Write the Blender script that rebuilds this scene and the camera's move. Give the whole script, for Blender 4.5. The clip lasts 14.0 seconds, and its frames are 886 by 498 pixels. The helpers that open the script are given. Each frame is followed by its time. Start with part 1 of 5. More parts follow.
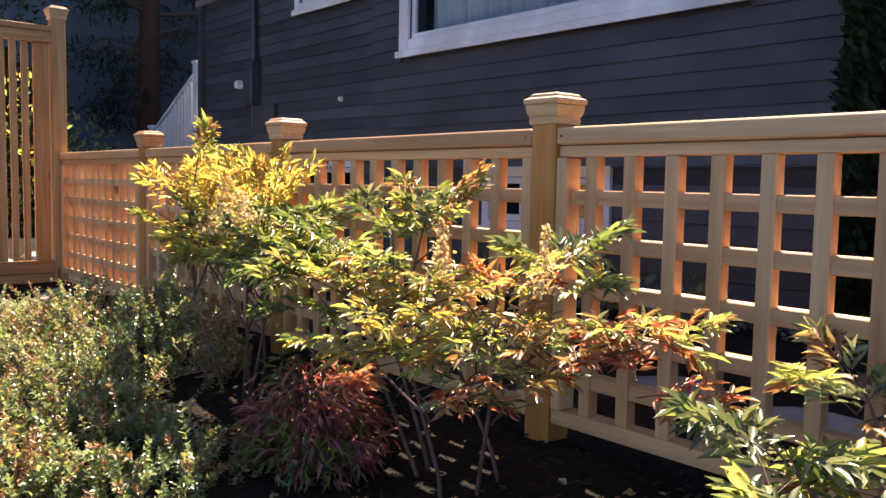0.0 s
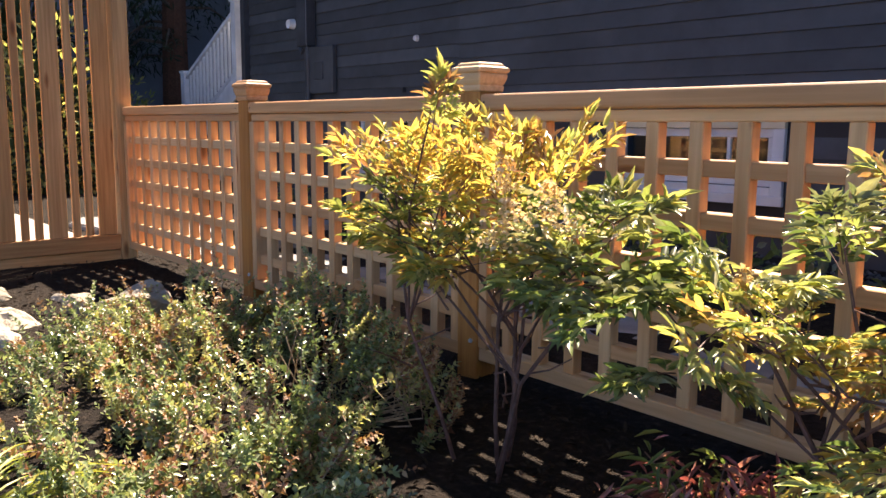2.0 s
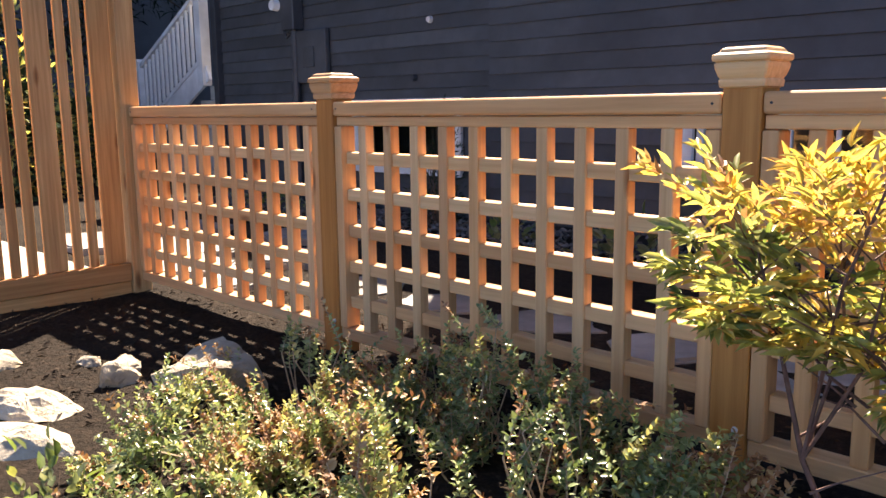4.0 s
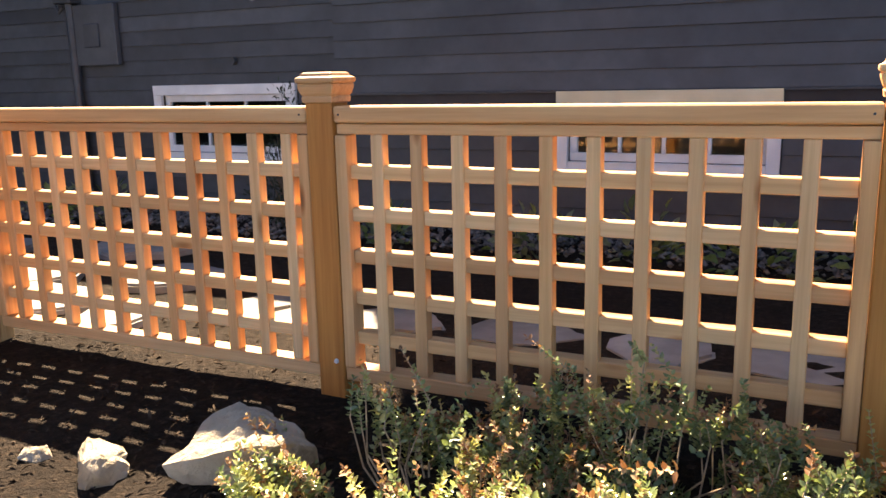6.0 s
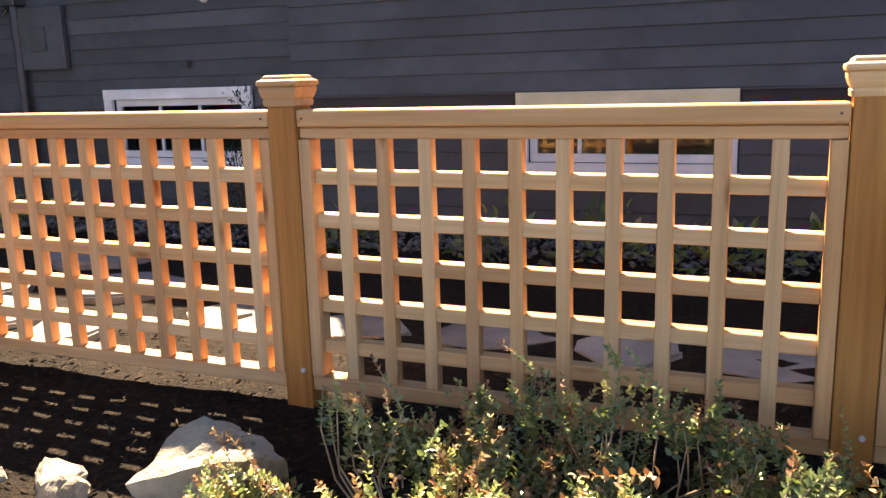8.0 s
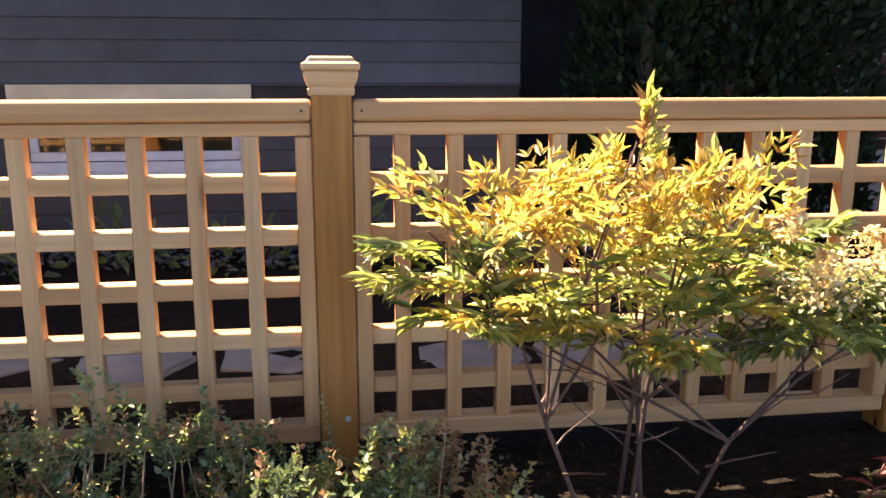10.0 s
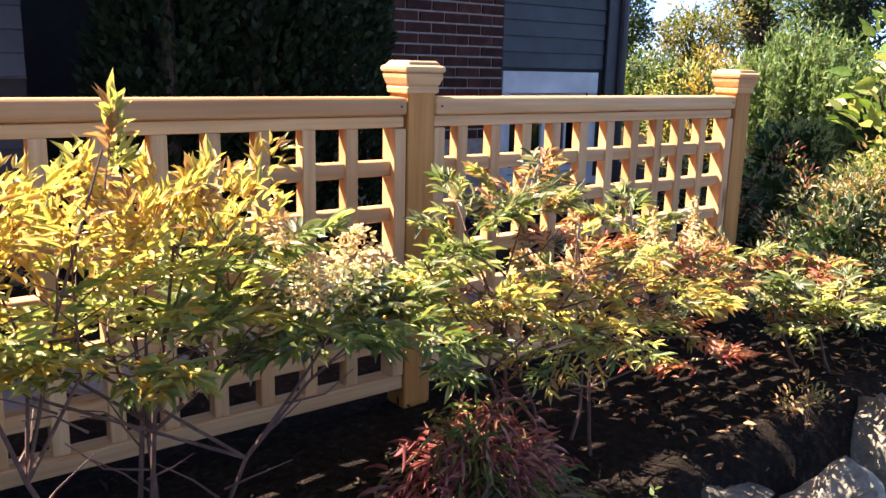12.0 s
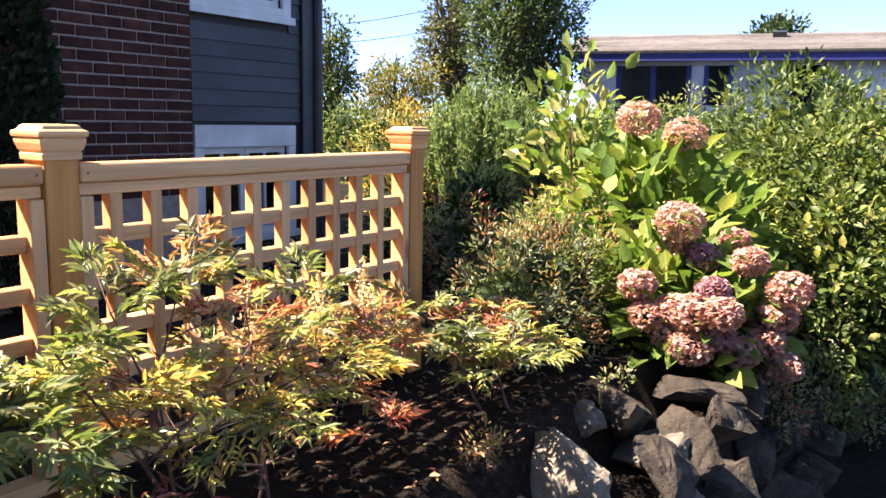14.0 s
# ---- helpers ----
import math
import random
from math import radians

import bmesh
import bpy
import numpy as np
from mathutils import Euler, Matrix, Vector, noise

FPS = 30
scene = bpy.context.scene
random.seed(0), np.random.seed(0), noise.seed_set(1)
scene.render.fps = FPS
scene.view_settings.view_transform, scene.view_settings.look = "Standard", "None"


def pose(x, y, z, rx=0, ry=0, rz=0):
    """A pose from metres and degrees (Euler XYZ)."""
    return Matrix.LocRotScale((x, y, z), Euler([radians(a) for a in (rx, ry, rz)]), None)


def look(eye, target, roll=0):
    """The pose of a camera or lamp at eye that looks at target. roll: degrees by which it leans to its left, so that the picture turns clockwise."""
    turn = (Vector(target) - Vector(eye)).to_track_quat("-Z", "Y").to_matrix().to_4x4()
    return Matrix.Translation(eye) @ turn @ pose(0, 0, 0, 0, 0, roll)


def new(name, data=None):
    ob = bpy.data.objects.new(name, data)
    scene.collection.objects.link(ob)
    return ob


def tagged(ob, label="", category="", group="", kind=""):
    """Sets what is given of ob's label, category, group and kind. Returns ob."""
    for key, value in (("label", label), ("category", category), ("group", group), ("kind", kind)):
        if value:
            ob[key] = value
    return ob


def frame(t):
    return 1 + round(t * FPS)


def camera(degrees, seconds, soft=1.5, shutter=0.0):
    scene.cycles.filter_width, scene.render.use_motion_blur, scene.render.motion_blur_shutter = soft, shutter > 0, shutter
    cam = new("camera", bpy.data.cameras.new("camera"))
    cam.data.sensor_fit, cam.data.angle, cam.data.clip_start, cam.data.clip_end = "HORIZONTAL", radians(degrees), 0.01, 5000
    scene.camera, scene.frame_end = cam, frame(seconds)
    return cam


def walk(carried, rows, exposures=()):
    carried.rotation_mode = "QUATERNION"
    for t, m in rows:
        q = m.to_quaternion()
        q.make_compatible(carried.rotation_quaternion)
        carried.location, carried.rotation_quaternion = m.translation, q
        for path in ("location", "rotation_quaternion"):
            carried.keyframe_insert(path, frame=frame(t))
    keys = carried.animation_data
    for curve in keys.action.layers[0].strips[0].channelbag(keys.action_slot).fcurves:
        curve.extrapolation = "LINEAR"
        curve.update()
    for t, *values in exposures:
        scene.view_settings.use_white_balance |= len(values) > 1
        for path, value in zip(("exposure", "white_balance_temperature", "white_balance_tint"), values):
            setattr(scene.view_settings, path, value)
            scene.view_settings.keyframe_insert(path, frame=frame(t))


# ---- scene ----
cam = camera(56.1, 14.0)
PATH = [
    (0, (3.052, -1.75, 0.66), (1.538, -0.453, 0.503), 1.1),
    (0.5, (2.841, -1.815, 0.671), (1.339, -0.511, 0.463), 0.0),
    (1, (2.544, -1.763, 0.701), (0.974, -0.547, 0.464), -2.7),
    (1.5, (2.263, -1.735, 0.705), (0.659, -0.574, 0.422), -0.4),
    (2, (1.896, -1.748, 0.725), (0.385, -0.47, 0.431), 0.4),
    (2.5, (1.613, -1.734, 0.745), (0.21, -0.346, 0.417), 0.8),
    (3, (1.328, -1.678, 0.778), (-0.128, -0.349, 0.444), -1.3),
    (3.5, (1.091, -1.716, 0.779), (-0.365, -0.384, 0.457), -0.9),
    (6, (-0.125, -2.055, 0.891), (-0.975, -0.29, 0.486), -1.3),
    (6.5, (-0.182, -2.083, 0.9), (-1.059, -0.318, 0.556), -1.7),
    (7, (-0.195, -2.079, 0.896), (-1.147, -0.359, 0.525), -2.2),
    (9.5, (-0.057, -1.947, 0.892), (-0.065, 0.004, 0.453), -0.1),
    (10, (-0.005, -1.93, 0.892), (0.257, 0.005, 0.462), 0.1),
    (10.5, (0.046, -1.908, 0.895), (0.589, -0.033, 0.46), 0.6),
    (11, (0.089, -1.891, 0.899), (0.895, -0.113, 0.462), 0.8),
    (11.5, (0.116, -1.88, 0.897), (1.151, -0.225, 0.46), 1.2),
    (12, (0.158, -1.87, 0.902), (1.347, -0.321, 0.471), 1.4),
    (12.5, (0.197, -1.886, 0.91), (1.521, -0.442, 0.51), 1.5),
    (13, (0.246, -1.894, 0.92), (1.712, -0.583, 0.552), 1.0),
    (13.5, (0.281, -1.908, 0.934), (1.85, -0.71, 0.61), 1.4),
    (14, (0.314, -1.92, 0.941), (1.961, -0.828, 0.634), 1.1),
]
walk(cam, [(t, look(eye, target, roll)) for t, eye, target, roll in PATH], [(0, 1.95, 7600, 18), (3.5, 2.2, 7700, 18), (6, 2.6, 9300, 17), (9.6, 2.65, 8700, 16), (11, 2.2, 7700, 16), (12.5, 2.25, 7300, 20), (14, 2.15, 7300, 20)])
SUN_DIR = Vector((-0.06, 0.085, 0.1225)).normalized()

# ---- world and light ----
world = bpy.data.worlds.new("world")
scene.world = world
world.use_nodes = True
sky = world.node_tree.nodes.new("ShaderNodeTexSky")
sky.sky_type = "NISHITA"
sky.sun_disc = False
sky.sun_elevation = radians(49.7)
sky.sun_rotation = radians(-35)
sky.altitude = 9000
sky.dust_density = 0.0
sky.ozone_density = 3.0
world.node_tree.links.new(sky.outputs[0], world.node_tree.nodes["Background"].inputs[0])
world.node_tree.nodes["Background"].inputs[1].default_value = 0.13
sun_data = bpy.data.lights.new("sun", "SUN")
sun_data.energy = 5.0
sun_data.angle = radians(0.55)
sun_data.color = (1.0, 0.94, 0.84)
sun = new("sun", sun_data)
sun.rotation_euler = SUN_DIR.to_track_quat("Z", "Y").to_euler()


# ---- materials ----
def nodes_of(name):
    m = bpy.data.materials.new(name)
    m.use_nodes = True
    nt = m.node_tree
    return m, nt, nt.nodes, nt.links, nt.nodes["Principled BSDF"]


def ramp(n, stops):
    r = n.new("ShaderNodeValToRGB")
    e = r.color_ramp.elements
    while len(e) < len(stops):
        e.new(0.5)
    for k, (p, c) in enumerate(stops):
        e[k].position, e[k].color = p, (*c, 1)
    return r


def noise_node(n, l, coord, scale, detail=4, rough=0.55, stretch=None):
    t = n.new("ShaderNodeTexNoise")
    t.inputs["Scale"].default_value, t.inputs["Detail"].default_value, t.inputs["Roughness"].default_value = scale, detail, rough
    if stretch:
        mp = n.new("ShaderNodeMapping")
        mp.inputs["Scale"].default_value = stretch
        l.new(coord, mp.inputs[0])
        coord = mp.outputs[0]
    l.new(coord, t.inputs["Vector"])
    return t


def mixc(n, l, mode, fac, a, b):
    m = n.new("ShaderNodeMix")
    m.data_type, m.blend_type = "RGBA", mode
    for sock, v in ((m.inputs[0], fac), (m.inputs[6], a), (m.inputs[7], b)):
        if isinstance(v, (int, float)):
            sock.default_value = v
        elif isinstance(v, tuple):
            sock.default_value = (*v, 1)
        else:
            l.new(v, sock)
    return m.outputs[2]


def bump(n, l, bsdf, height, strength, dist):
    b = n.new("ShaderNodeBump")
    b.inputs["Strength"].default_value, b.inputs["Distance"].default_value = strength, dist
    l.new(height, b.inputs["Height"])
    l.new(b.outputs[0], bsdf.inputs["Normal"])


def wood(name, light, dark, knots=True, rough=0.6):
    """Sawn timber with the grain along local x; every piece has its own tint and grain."""
    m, nt, n, l, p = nodes_of(name)
    tc, oi = n.new("ShaderNodeTexCoord"), n.new("ShaderNodeObjectInfo")
    add = n.new("ShaderNodeVectorMath")
    add.operation = "MULTIPLY_ADD"
    comb = n.new("ShaderNodeCombineXYZ")
    for k in range(3):
        l.new(oi.outputs["Random"], comb.inputs[k])
    l.new(comb.outputs[0], add.inputs[0])
    add.inputs[1].default_value = (37, 53, 71)
    l.new(tc.outputs["Object"], add.inputs[2])
    v = add.outputs[0]
    grain = noise_node(n, l, v, 1.0, 6, 0.6, (2.2, 60, 60))
    broad = noise_node(n, l, v, 1.0, 2, 0.5, (1.2, 14, 14))
    mid = tuple((a + b) / 2 for a, b in zip(light, dark))
    col = ramp(n, [(0.3, dark), (0.5, mid), (0.68, light)])
    l.new(grain.outputs["Fac"], col.inputs[0])
    col2 = ramp(n, [(0.35, (0.72, 0.66, 0.6)), (0.65, (1, 1, 1))])
    l.new(broad.outputs["Fac"], col2.inputs[0])
    c = mixc(n, l, "MULTIPLY", 0.45, col.outputs[0], col2.outputs[0])
    tint = ramp(n, [(0.0, (0.66, 0.50, 0.39)), (0.25, (0.88, 0.76, 0.64)), (0.6, (1, 0.98, 0.94)), (0.8, (1, 0.88, 0.73)), (1.0, (0.9, 0.69, 0.52))])
    l.new(oi.outputs["Random"], tint.inputs[0])
    c = mixc(n, l, "MULTIPLY", 0.85, c, tint.outputs[0])
    if knots:
        vor = n.new("ShaderNodeTexVoronoi")
        vor.inputs["Scale"].default_value = 1.0
        mp = n.new("ShaderNodeMapping")
        mp.inputs["Scale"].default_value = (2.6, 9, 9)
        l.new(v, mp.inputs[0])
        l.new(mp.outputs[0], vor.inputs["Vector"])
        kr = ramp(n, [(0.05, (0.26, 0.13, 0.07)), (0.09, (0.62, 0.42, 0.28)), (0.15, (1, 1, 1))])
        l.new(vor.outputs["Distance"], kr.inputs[0])
        c = mixc(n, l, "MULTIPLY", 0.75, c, kr.outputs[0])
    l.new(c, p.inputs["Base Color"])
    p.inputs["Roughness"].default_value = rough
    p.inputs["Specular IOR Level"].default_value = 0.35
    bump(n, l, p, grain.outputs["Fac"], 0.25, 0.0015)
    return m


def surface(name, stops, scale, rough=0.8, bump_scale=None, bump_d=0.004, bump_s=0.6, second=None, per="", spec=0.4):
    """Mottled surface: colours by noise at one scale, multiplied by a broad second one."""
    m, nt, n, l, p = nodes_of(name)
    tc = n.new("ShaderNodeTexCoord")
    v = tc.outputs["Object"]
    if per:
        oi = n.new("ShaderNodeObjectInfo" if per == "object" else "ShaderNodeNewGeometry")
        out = oi.outputs["Random"] if per == "object" else oi.outputs["Random Per Island"]
        add = n.new("ShaderNodeVectorMath")
        add.operation = "MULTIPLY_ADD"
        comb = n.new("ShaderNodeCombineXYZ")
        for k in range(3):
            l.new(out, comb.inputs[k])
        l.new(comb.outputs[0], add.inputs[0])
        add.inputs[1].default_value = (31, 47, 67)
        l.new(v, add.inputs[2])
        v = add.outputs[0]
    t = noise_node(n, l, v, scale, 6, 0.62)
    r = ramp(n, stops)
    l.new(t.outputs["Fac"], r.inputs[0])
    c = r.outputs[0]
    if second:
        t2 = noise_node(n, l, v, second, 3)
        r2 = ramp(n, [(0.35, (0.6, 0.6, 0.6)), (0.65, (1, 1, 1))])
        l.new(t2.outputs["Fac"], r2.inputs[0])
        c = mixc(n, l, "MULTIPLY", 1.0, c, r2.outputs[0])
    if per:
        r3 = ramp(n, [(0.0, (0.6, 0.58, 0.56)), (0.5, (0.9, 0.88, 0.86)), (1.0, (1.0, 1.0, 1.0))])
        l.new(out, r3.inputs[0])
        c = mixc(n, l, "MULTIPLY", 0.8, c, r3.outputs[0])
    l.new(c, p.inputs["Base Color"])
    p.inputs["Roughness"].default_value = rough
    p.inputs["Specular IOR Level"].default_value = spec
    if bump_scale:
        tb = noise_node(n, l, v, bump_scale, 6, 0.65)
        bump(n, l, p, tb.outputs["Fac"], bump_s, bump_d)
    return m


def leaf_mat(name, stops, trans=0.4, rough=0.42, gloss=0.45):
    """Leaf: colour by leaf, part of the light passes through."""
    m, nt, n, l, p = nodes_of(name)
    g = n.new("ShaderNodeNewGeometry")
    r = ramp(n, stops)
    l.new(g.outputs["Random Per Island"], r.inputs[0])
    tc = n.new("ShaderNodeTexCoord")
    t = noise_node(n, l, tc.outputs["Object"], 55, 3)
    r2 = ramp(n, [(0.3, (0.72, 0.72, 0.68)), (0.7, (1.1, 1.1, 1.05))])
    l.new(t.outputs["Fac"], r2.inputs[0])
    c = mixc(n, l, "MULTIPLY", 1.0, r.outputs[0], r2.outputs[0])
    l.new(c, p.inputs["Base Color"])
    p.inputs["Roughness"].default_value = rough
    p.inputs["Specular IOR Level"].default_value = gloss
    tr = n.new("ShaderNodeBsdfTranslucent")
    c2 = mixc(n, l, "MULTIPLY", 1.0, c, (1.2, 1.15, 0.72))
    l.new(c2, tr.inputs["Color"])
    mx = n.new("ShaderNodeMixShader")
    mx.inputs[0].default_value = trans
    l.new(p.outputs[0], mx.inputs[1])
    l.new(tr.outputs[0], mx.inputs[2])
    l.new(mx.outputs[0], n["Material Output"].inputs["Surface"])
    return m


CEDAR = wood("cedar", (0.80, 0.53, 0.30), (0.62, 0.375, 0.19))
CEDAR_POST = wood("cedar_post", (0.60, 0.29, 0.085), (0.42, 0.175, 0.042))
CEDAR_TALL = wood("cedar_boards", (0.69, 0.41, 0.185), (0.43, 0.22, 0.085))
SIDING = surface("painted_siding", [(0.3, (0.053, 0.058, 0.066)), (0.7, (0.074, 0.080, 0.089))], 9, 0.55, 60, 0.001, 0.3, 1.3, "object")
SKIRT = surface("painted_skirt", [(0.3, (0.028, 0.027, 0.03)), (0.7, (0.045, 0.043, 0.045))], 6, 0.7, 40, 0.002, 0.4, 1.0)
WHITE = surface("white_paint", [(0.3, (0.70, 0.71, 0.72)), (0.7, (0.82, 0.82, 0.82))], 5, 0.45, 90, 0.0006, 0.3, 1.7)
CREAM = surface("cream_panel", [(0.3, (0.68, 0.57, 0.36)), (0.7, (0.79, 0.68, 0.46))], 4, 0.6, 50, 0.001, 0.3, 1.5)
SOIL = surface("dark_mulch", [(0.25, (0.010, 0.007, 0.005)), (0.55, (0.030, 0.021, 0.015)), (0.8, (0.095, 0.068, 0.047))], 42, 0.95, 70, 0.03, 1.0, 1.1, spec=0.15)
MULCH = surface("bark_chip", [(0.3, (0.015, 0.011, 0.008)), (0.7, (0.075, 0.055, 0.04))], 30, 0.95, 60, 0.004, 0.6, None, "island", 0.15)
STONE = surface("granite_boulder", [(0.25, (0.22, 0.18, 0.13)), (0.45, (0.50, 0.43, 0.33)), (0.75, (0.68, 0.60, 0.47))], 7, 0.85, 22, 0.03, 0.9, 2.3, "object")
DARKSTONE = surface("wall_stone", [(0.25, (0.018, 0.015, 0.012)), (0.5, (0.06, 0.048, 0.036)), (0.75, (0.14, 0.112, 0.082))], 8, 0.88, 26, 0.03, 0.9, 2.1, "object")
MIDSTONE = surface("grey_wall_stone", [(0.25, (0.07, 0.06, 0.05)), (0.5, (0.22, 0.19, 0.15)), (0.78, (0.46, 0.42, 0.35))], 8, 0.88, 24, 0.03, 0.9, 2.1, "object")
FLAG = surface("flagstone", [(0.3, (0.23, 0.235, 0.235)), (0.7, (0.38, 0.38, 0.365))], 6, 0.8, 45, 0.006, 0.6, 1.9, "object")
PEBBLE = surface("grey_gravel", [(0.3, (0.06, 0.06, 0.06)), (0.7, (0.20, 0.20, 0.20))], 14, 0.85, 60, 0.004, 0.5, None, "island")
CONCRETE = surface("pale_concrete", [(0.3, (0.44, 0.42, 0.38)), (0.7, (0.60, 0.57, 0.51))], 10, 0.9, 80, 0.004, 0.5, 1.1)
BRICK = surface("red_brick", [(0.25, (0.036, 0.014, 0.012)), (0.55, (0.09, 0.03, 0.024)), (0.8, (0.16, 0.065, 0.05))], 11, 0.88, 70, 0.004, 0.8, 3.1, "object", 0.25)
MORTAR = surface("mortar", [(0.3, (0.24, 0.20, 0.18)), (0.7, (0.38, 0.33, 0.30))], 20, 0.95, 120, 0.004, 0.6)
DARKMETAL = surface("dark_painted_metal", [(0.3, (0.035, 0.038, 0.045)), (0.7, (0.055, 0.058, 0.066))], 12, 0.45, 90, 0.0008, 0.3, 2.0)
STEEL = surface("bolt_steel", [(0.3, (0.5, 0.5, 0.5)), (0.7, (0.7, 0.7, 0.7))], 30, 0.3)
BARK = surface("bark", [(0.3, (0.05, 0.035, 0.025)), (0.7, (0.15, 0.11, 0.08))], 24, 0.95, 40, 0.01, 0.9)
TWIG = surface("twig", [(0.3, (0.10, 0.06, 0.04)), (0.7, (0.27, 0.18, 0.12))], 40, 0.8, 90, 0.002, 0.5)
REDTWIG = surface("red_twig", [(0.3, (0.06, 0.03, 0.026)), (0.7, (0.17, 0.09, 0.07))], 40, 0.7, 90, 0.002, 0.5)
CURTAIN = surface("pale_curtain", [(0.3, (0.5, 0.55, 0.6)), (0.7, (0.72, 0.76, 0.8))], 7, 0.9, 20, 0.01, 0.6)
ROOFING = surface("grey_shingles", [(0.3, (0.11, 0.10, 0.095)), (0.7, (0.21, 0.195, 0.185))], 9, 0.95, 60, 0.004, 0.6, 0.8, "object")
BLUE = surface("blue_trim", [(0.3, (0.022, 0.025, 0.13)), (0.7, (0.035, 0.04, 0.19))], 3, 0.5)
STUCCO = surface("white_stucco", [(0.3, (0.62, 0.64, 0.66)), (0.7, (0.76, 0.77, 0.78))], 2, 0.9, 40, 0.004, 0.4, 0.6)
BLUEWALL = surface("slate_blue_wall", [(0.3, (0.13, 0.155, 0.185)), (0.7, (0.17, 0.20, 0.235))], 2, 0.8, 30, 0.002, 0.3, 0.7)
# The dimness of the rooms is put into this dark colour.
DARKROOM = surface("painted_room_dimness", [(0.3, (0.05, 0.045, 0.04)), (0.7, (0.09, 0.08, 0.07))], 2, 0.9)


def glass():
    """Thin window glass: clear, with a mirror gloss that grows towards grazing view."""
    m, nt, n, l, p = nodes_of("window_glass")
    clear, gloss, mx, fr = n.new("ShaderNodeBsdfTransparent"), n.new("ShaderNodeBsdfGlossy"), n.new("ShaderNodeMixShader"), n.new("ShaderNodeLayerWeight")
    clear.inputs["Color"].default_value = (0.86, 0.92, 0.94, 1)
    gloss.inputs["Roughness"].default_value = 0.02
    fr.inputs["Blend"].default_value = 0.5
    power = n.new("ShaderNodeMath")
    power.operation = "POWER"
    power.inputs[1].default_value = 3.0
    l.new(fr.outputs["Facing"], power.inputs[0])
    level = n.new("ShaderNodeMapRange")
    level.inputs["To Min"].default_value, level.inputs["To Max"].default_value = 0.05, 0.9
    l.new(power.outputs[0], level.inputs["Value"])
    tc = n.new("ShaderNodeTexCoord")
    t = noise_node(n, l, tc.outputs["Object"], 3, 1)
    bump(n, l, gloss, t.outputs["Fac"], 0.05, 0.01)
    l.new(level.outputs[0], mx.inputs[0])
    l.new(clear.outputs[0], mx.inputs[1])
    l.new(gloss.outputs[0], mx.inputs[2])
    l.new(mx.outputs[0], n["Material Output"].inputs["Surface"])
    n.remove(p)
    return m


GLASS = glass()


# ---- building helpers ----
def mesh_of(name, bm, mat):
    me = bpy.data.meshes.new(name)
    bm.to_mesh(me)
    bm.free()
    if mat:
        me.materials.append(mat)
    return me


def thing(name, label, category, group="", kind="", at=None):
    ob = new(name)
    ob.empty_display_size = 0.1
    if at is not None:
        ob.matrix_basis = at
    return tagged(ob, label, category, group, kind)


def put(name, me, parent=None, m=None, label=""):
    ob = new(name, me)
    ob.parent = parent
    if m is not None:
        ob.matrix_basis = m
    if label:
        ob["label"] = label
    return ob


def part(name, bm, mat, parent, label="", m=None):
    return put(name, mesh_of(name, bm, mat), parent, m, label)


def box(bm, x0, x1, y0, y1, z0, z1):
    vs = [bm.verts.new((x, y, z)) for z in (z0, z1) for y in (y0, y1) for x in (x0, x1)]
    for q in ((0, 2, 3, 1), (4, 5, 7, 6), (0, 1, 5, 4), (2, 6, 7, 3), (0, 4, 6, 2), (1, 3, 7, 5)):
        bm.faces.new([vs[k] for k in q])
    return bm


def bevelled(x0, x1, y0, y1, z0, z1, b=0.002, seg=1):
    bm = box(bmesh.new(), x0, x1, y0, y1, z0, z1)
    bmesh.ops.bevel(bm, geom=list(bm.edges), offset=b, segments=seg, affect="EDGES", profile=0.6)
    return bm


BOARDS = {}


def board_mesh(length, w, t, mat, b=0.0025):
    """A board along local x, centred, w in local y and t in local z."""
    key = (round(length, 4), round(w, 4), round(t, 4), mat.name, b)
    if key not in BOARDS:
        BOARDS[key] = mesh_of("board", bevelled(-length / 2, length / 2, -w / 2, w / 2, -t / 2, t / 2, b, 3 if b > 0.005 else 1), mat)
    return BOARDS[key]


def beam(name, parent, x0, x1, y0, y1, z0, z1, mat, label="", b=0.0025):
    """A board that fills this box, its grain along the longest side."""
    dx, dy, dz = x1 - x0, y1 - y0, z1 - z0
    c = ((x0 + x1) / 2, (y0 + y1) / 2, (z0 + z1) / 2)
    if dx >= dy and dx >= dz:
        return put(name, board_mesh(dx, dy, dz, mat, b), parent, pose(*c), label)
    if dz >= dy:
        return put(name, board_mesh(dz, dy, dx, mat, b), parent, pose(*c, 0, 90, 0), label)
    return put(name, board_mesh(dy, dx, dz, mat, b), parent, pose(*c, 0, 0, 90), label)


def tube(bm, pts, radii, sides=6):
    """A tapered tube through points."""
    pts = [Vector(p) for p in pts]
    rings = []
    for k, p in enumerate(pts):
        d = (pts[min(k + 1, len(pts) - 1)] - pts[max(k - 1, 0)]).normalized()
        a = d.cross(Vector((0.31, 0.77, 0.55))).normalized()
        b = d.cross(a)
        r = radii[k] if isinstance(radii, (list, tuple)) else radii
        rings.append([bm.verts.new(p + (a * math.cos(q) + b * math.sin(q)) * r) for q in (2 * math.pi * s / sides for s in range(sides))])
    for r0, r1 in zip(rings, rings[1:]):
        for s in range(sides):
            bm.faces.new((r0[s], r0[(s + 1) % sides], r1[(s + 1) % sides], r1[s]))
    bm.faces.new(rings[0][::-1])
    bm.faces.new(rings[-1])


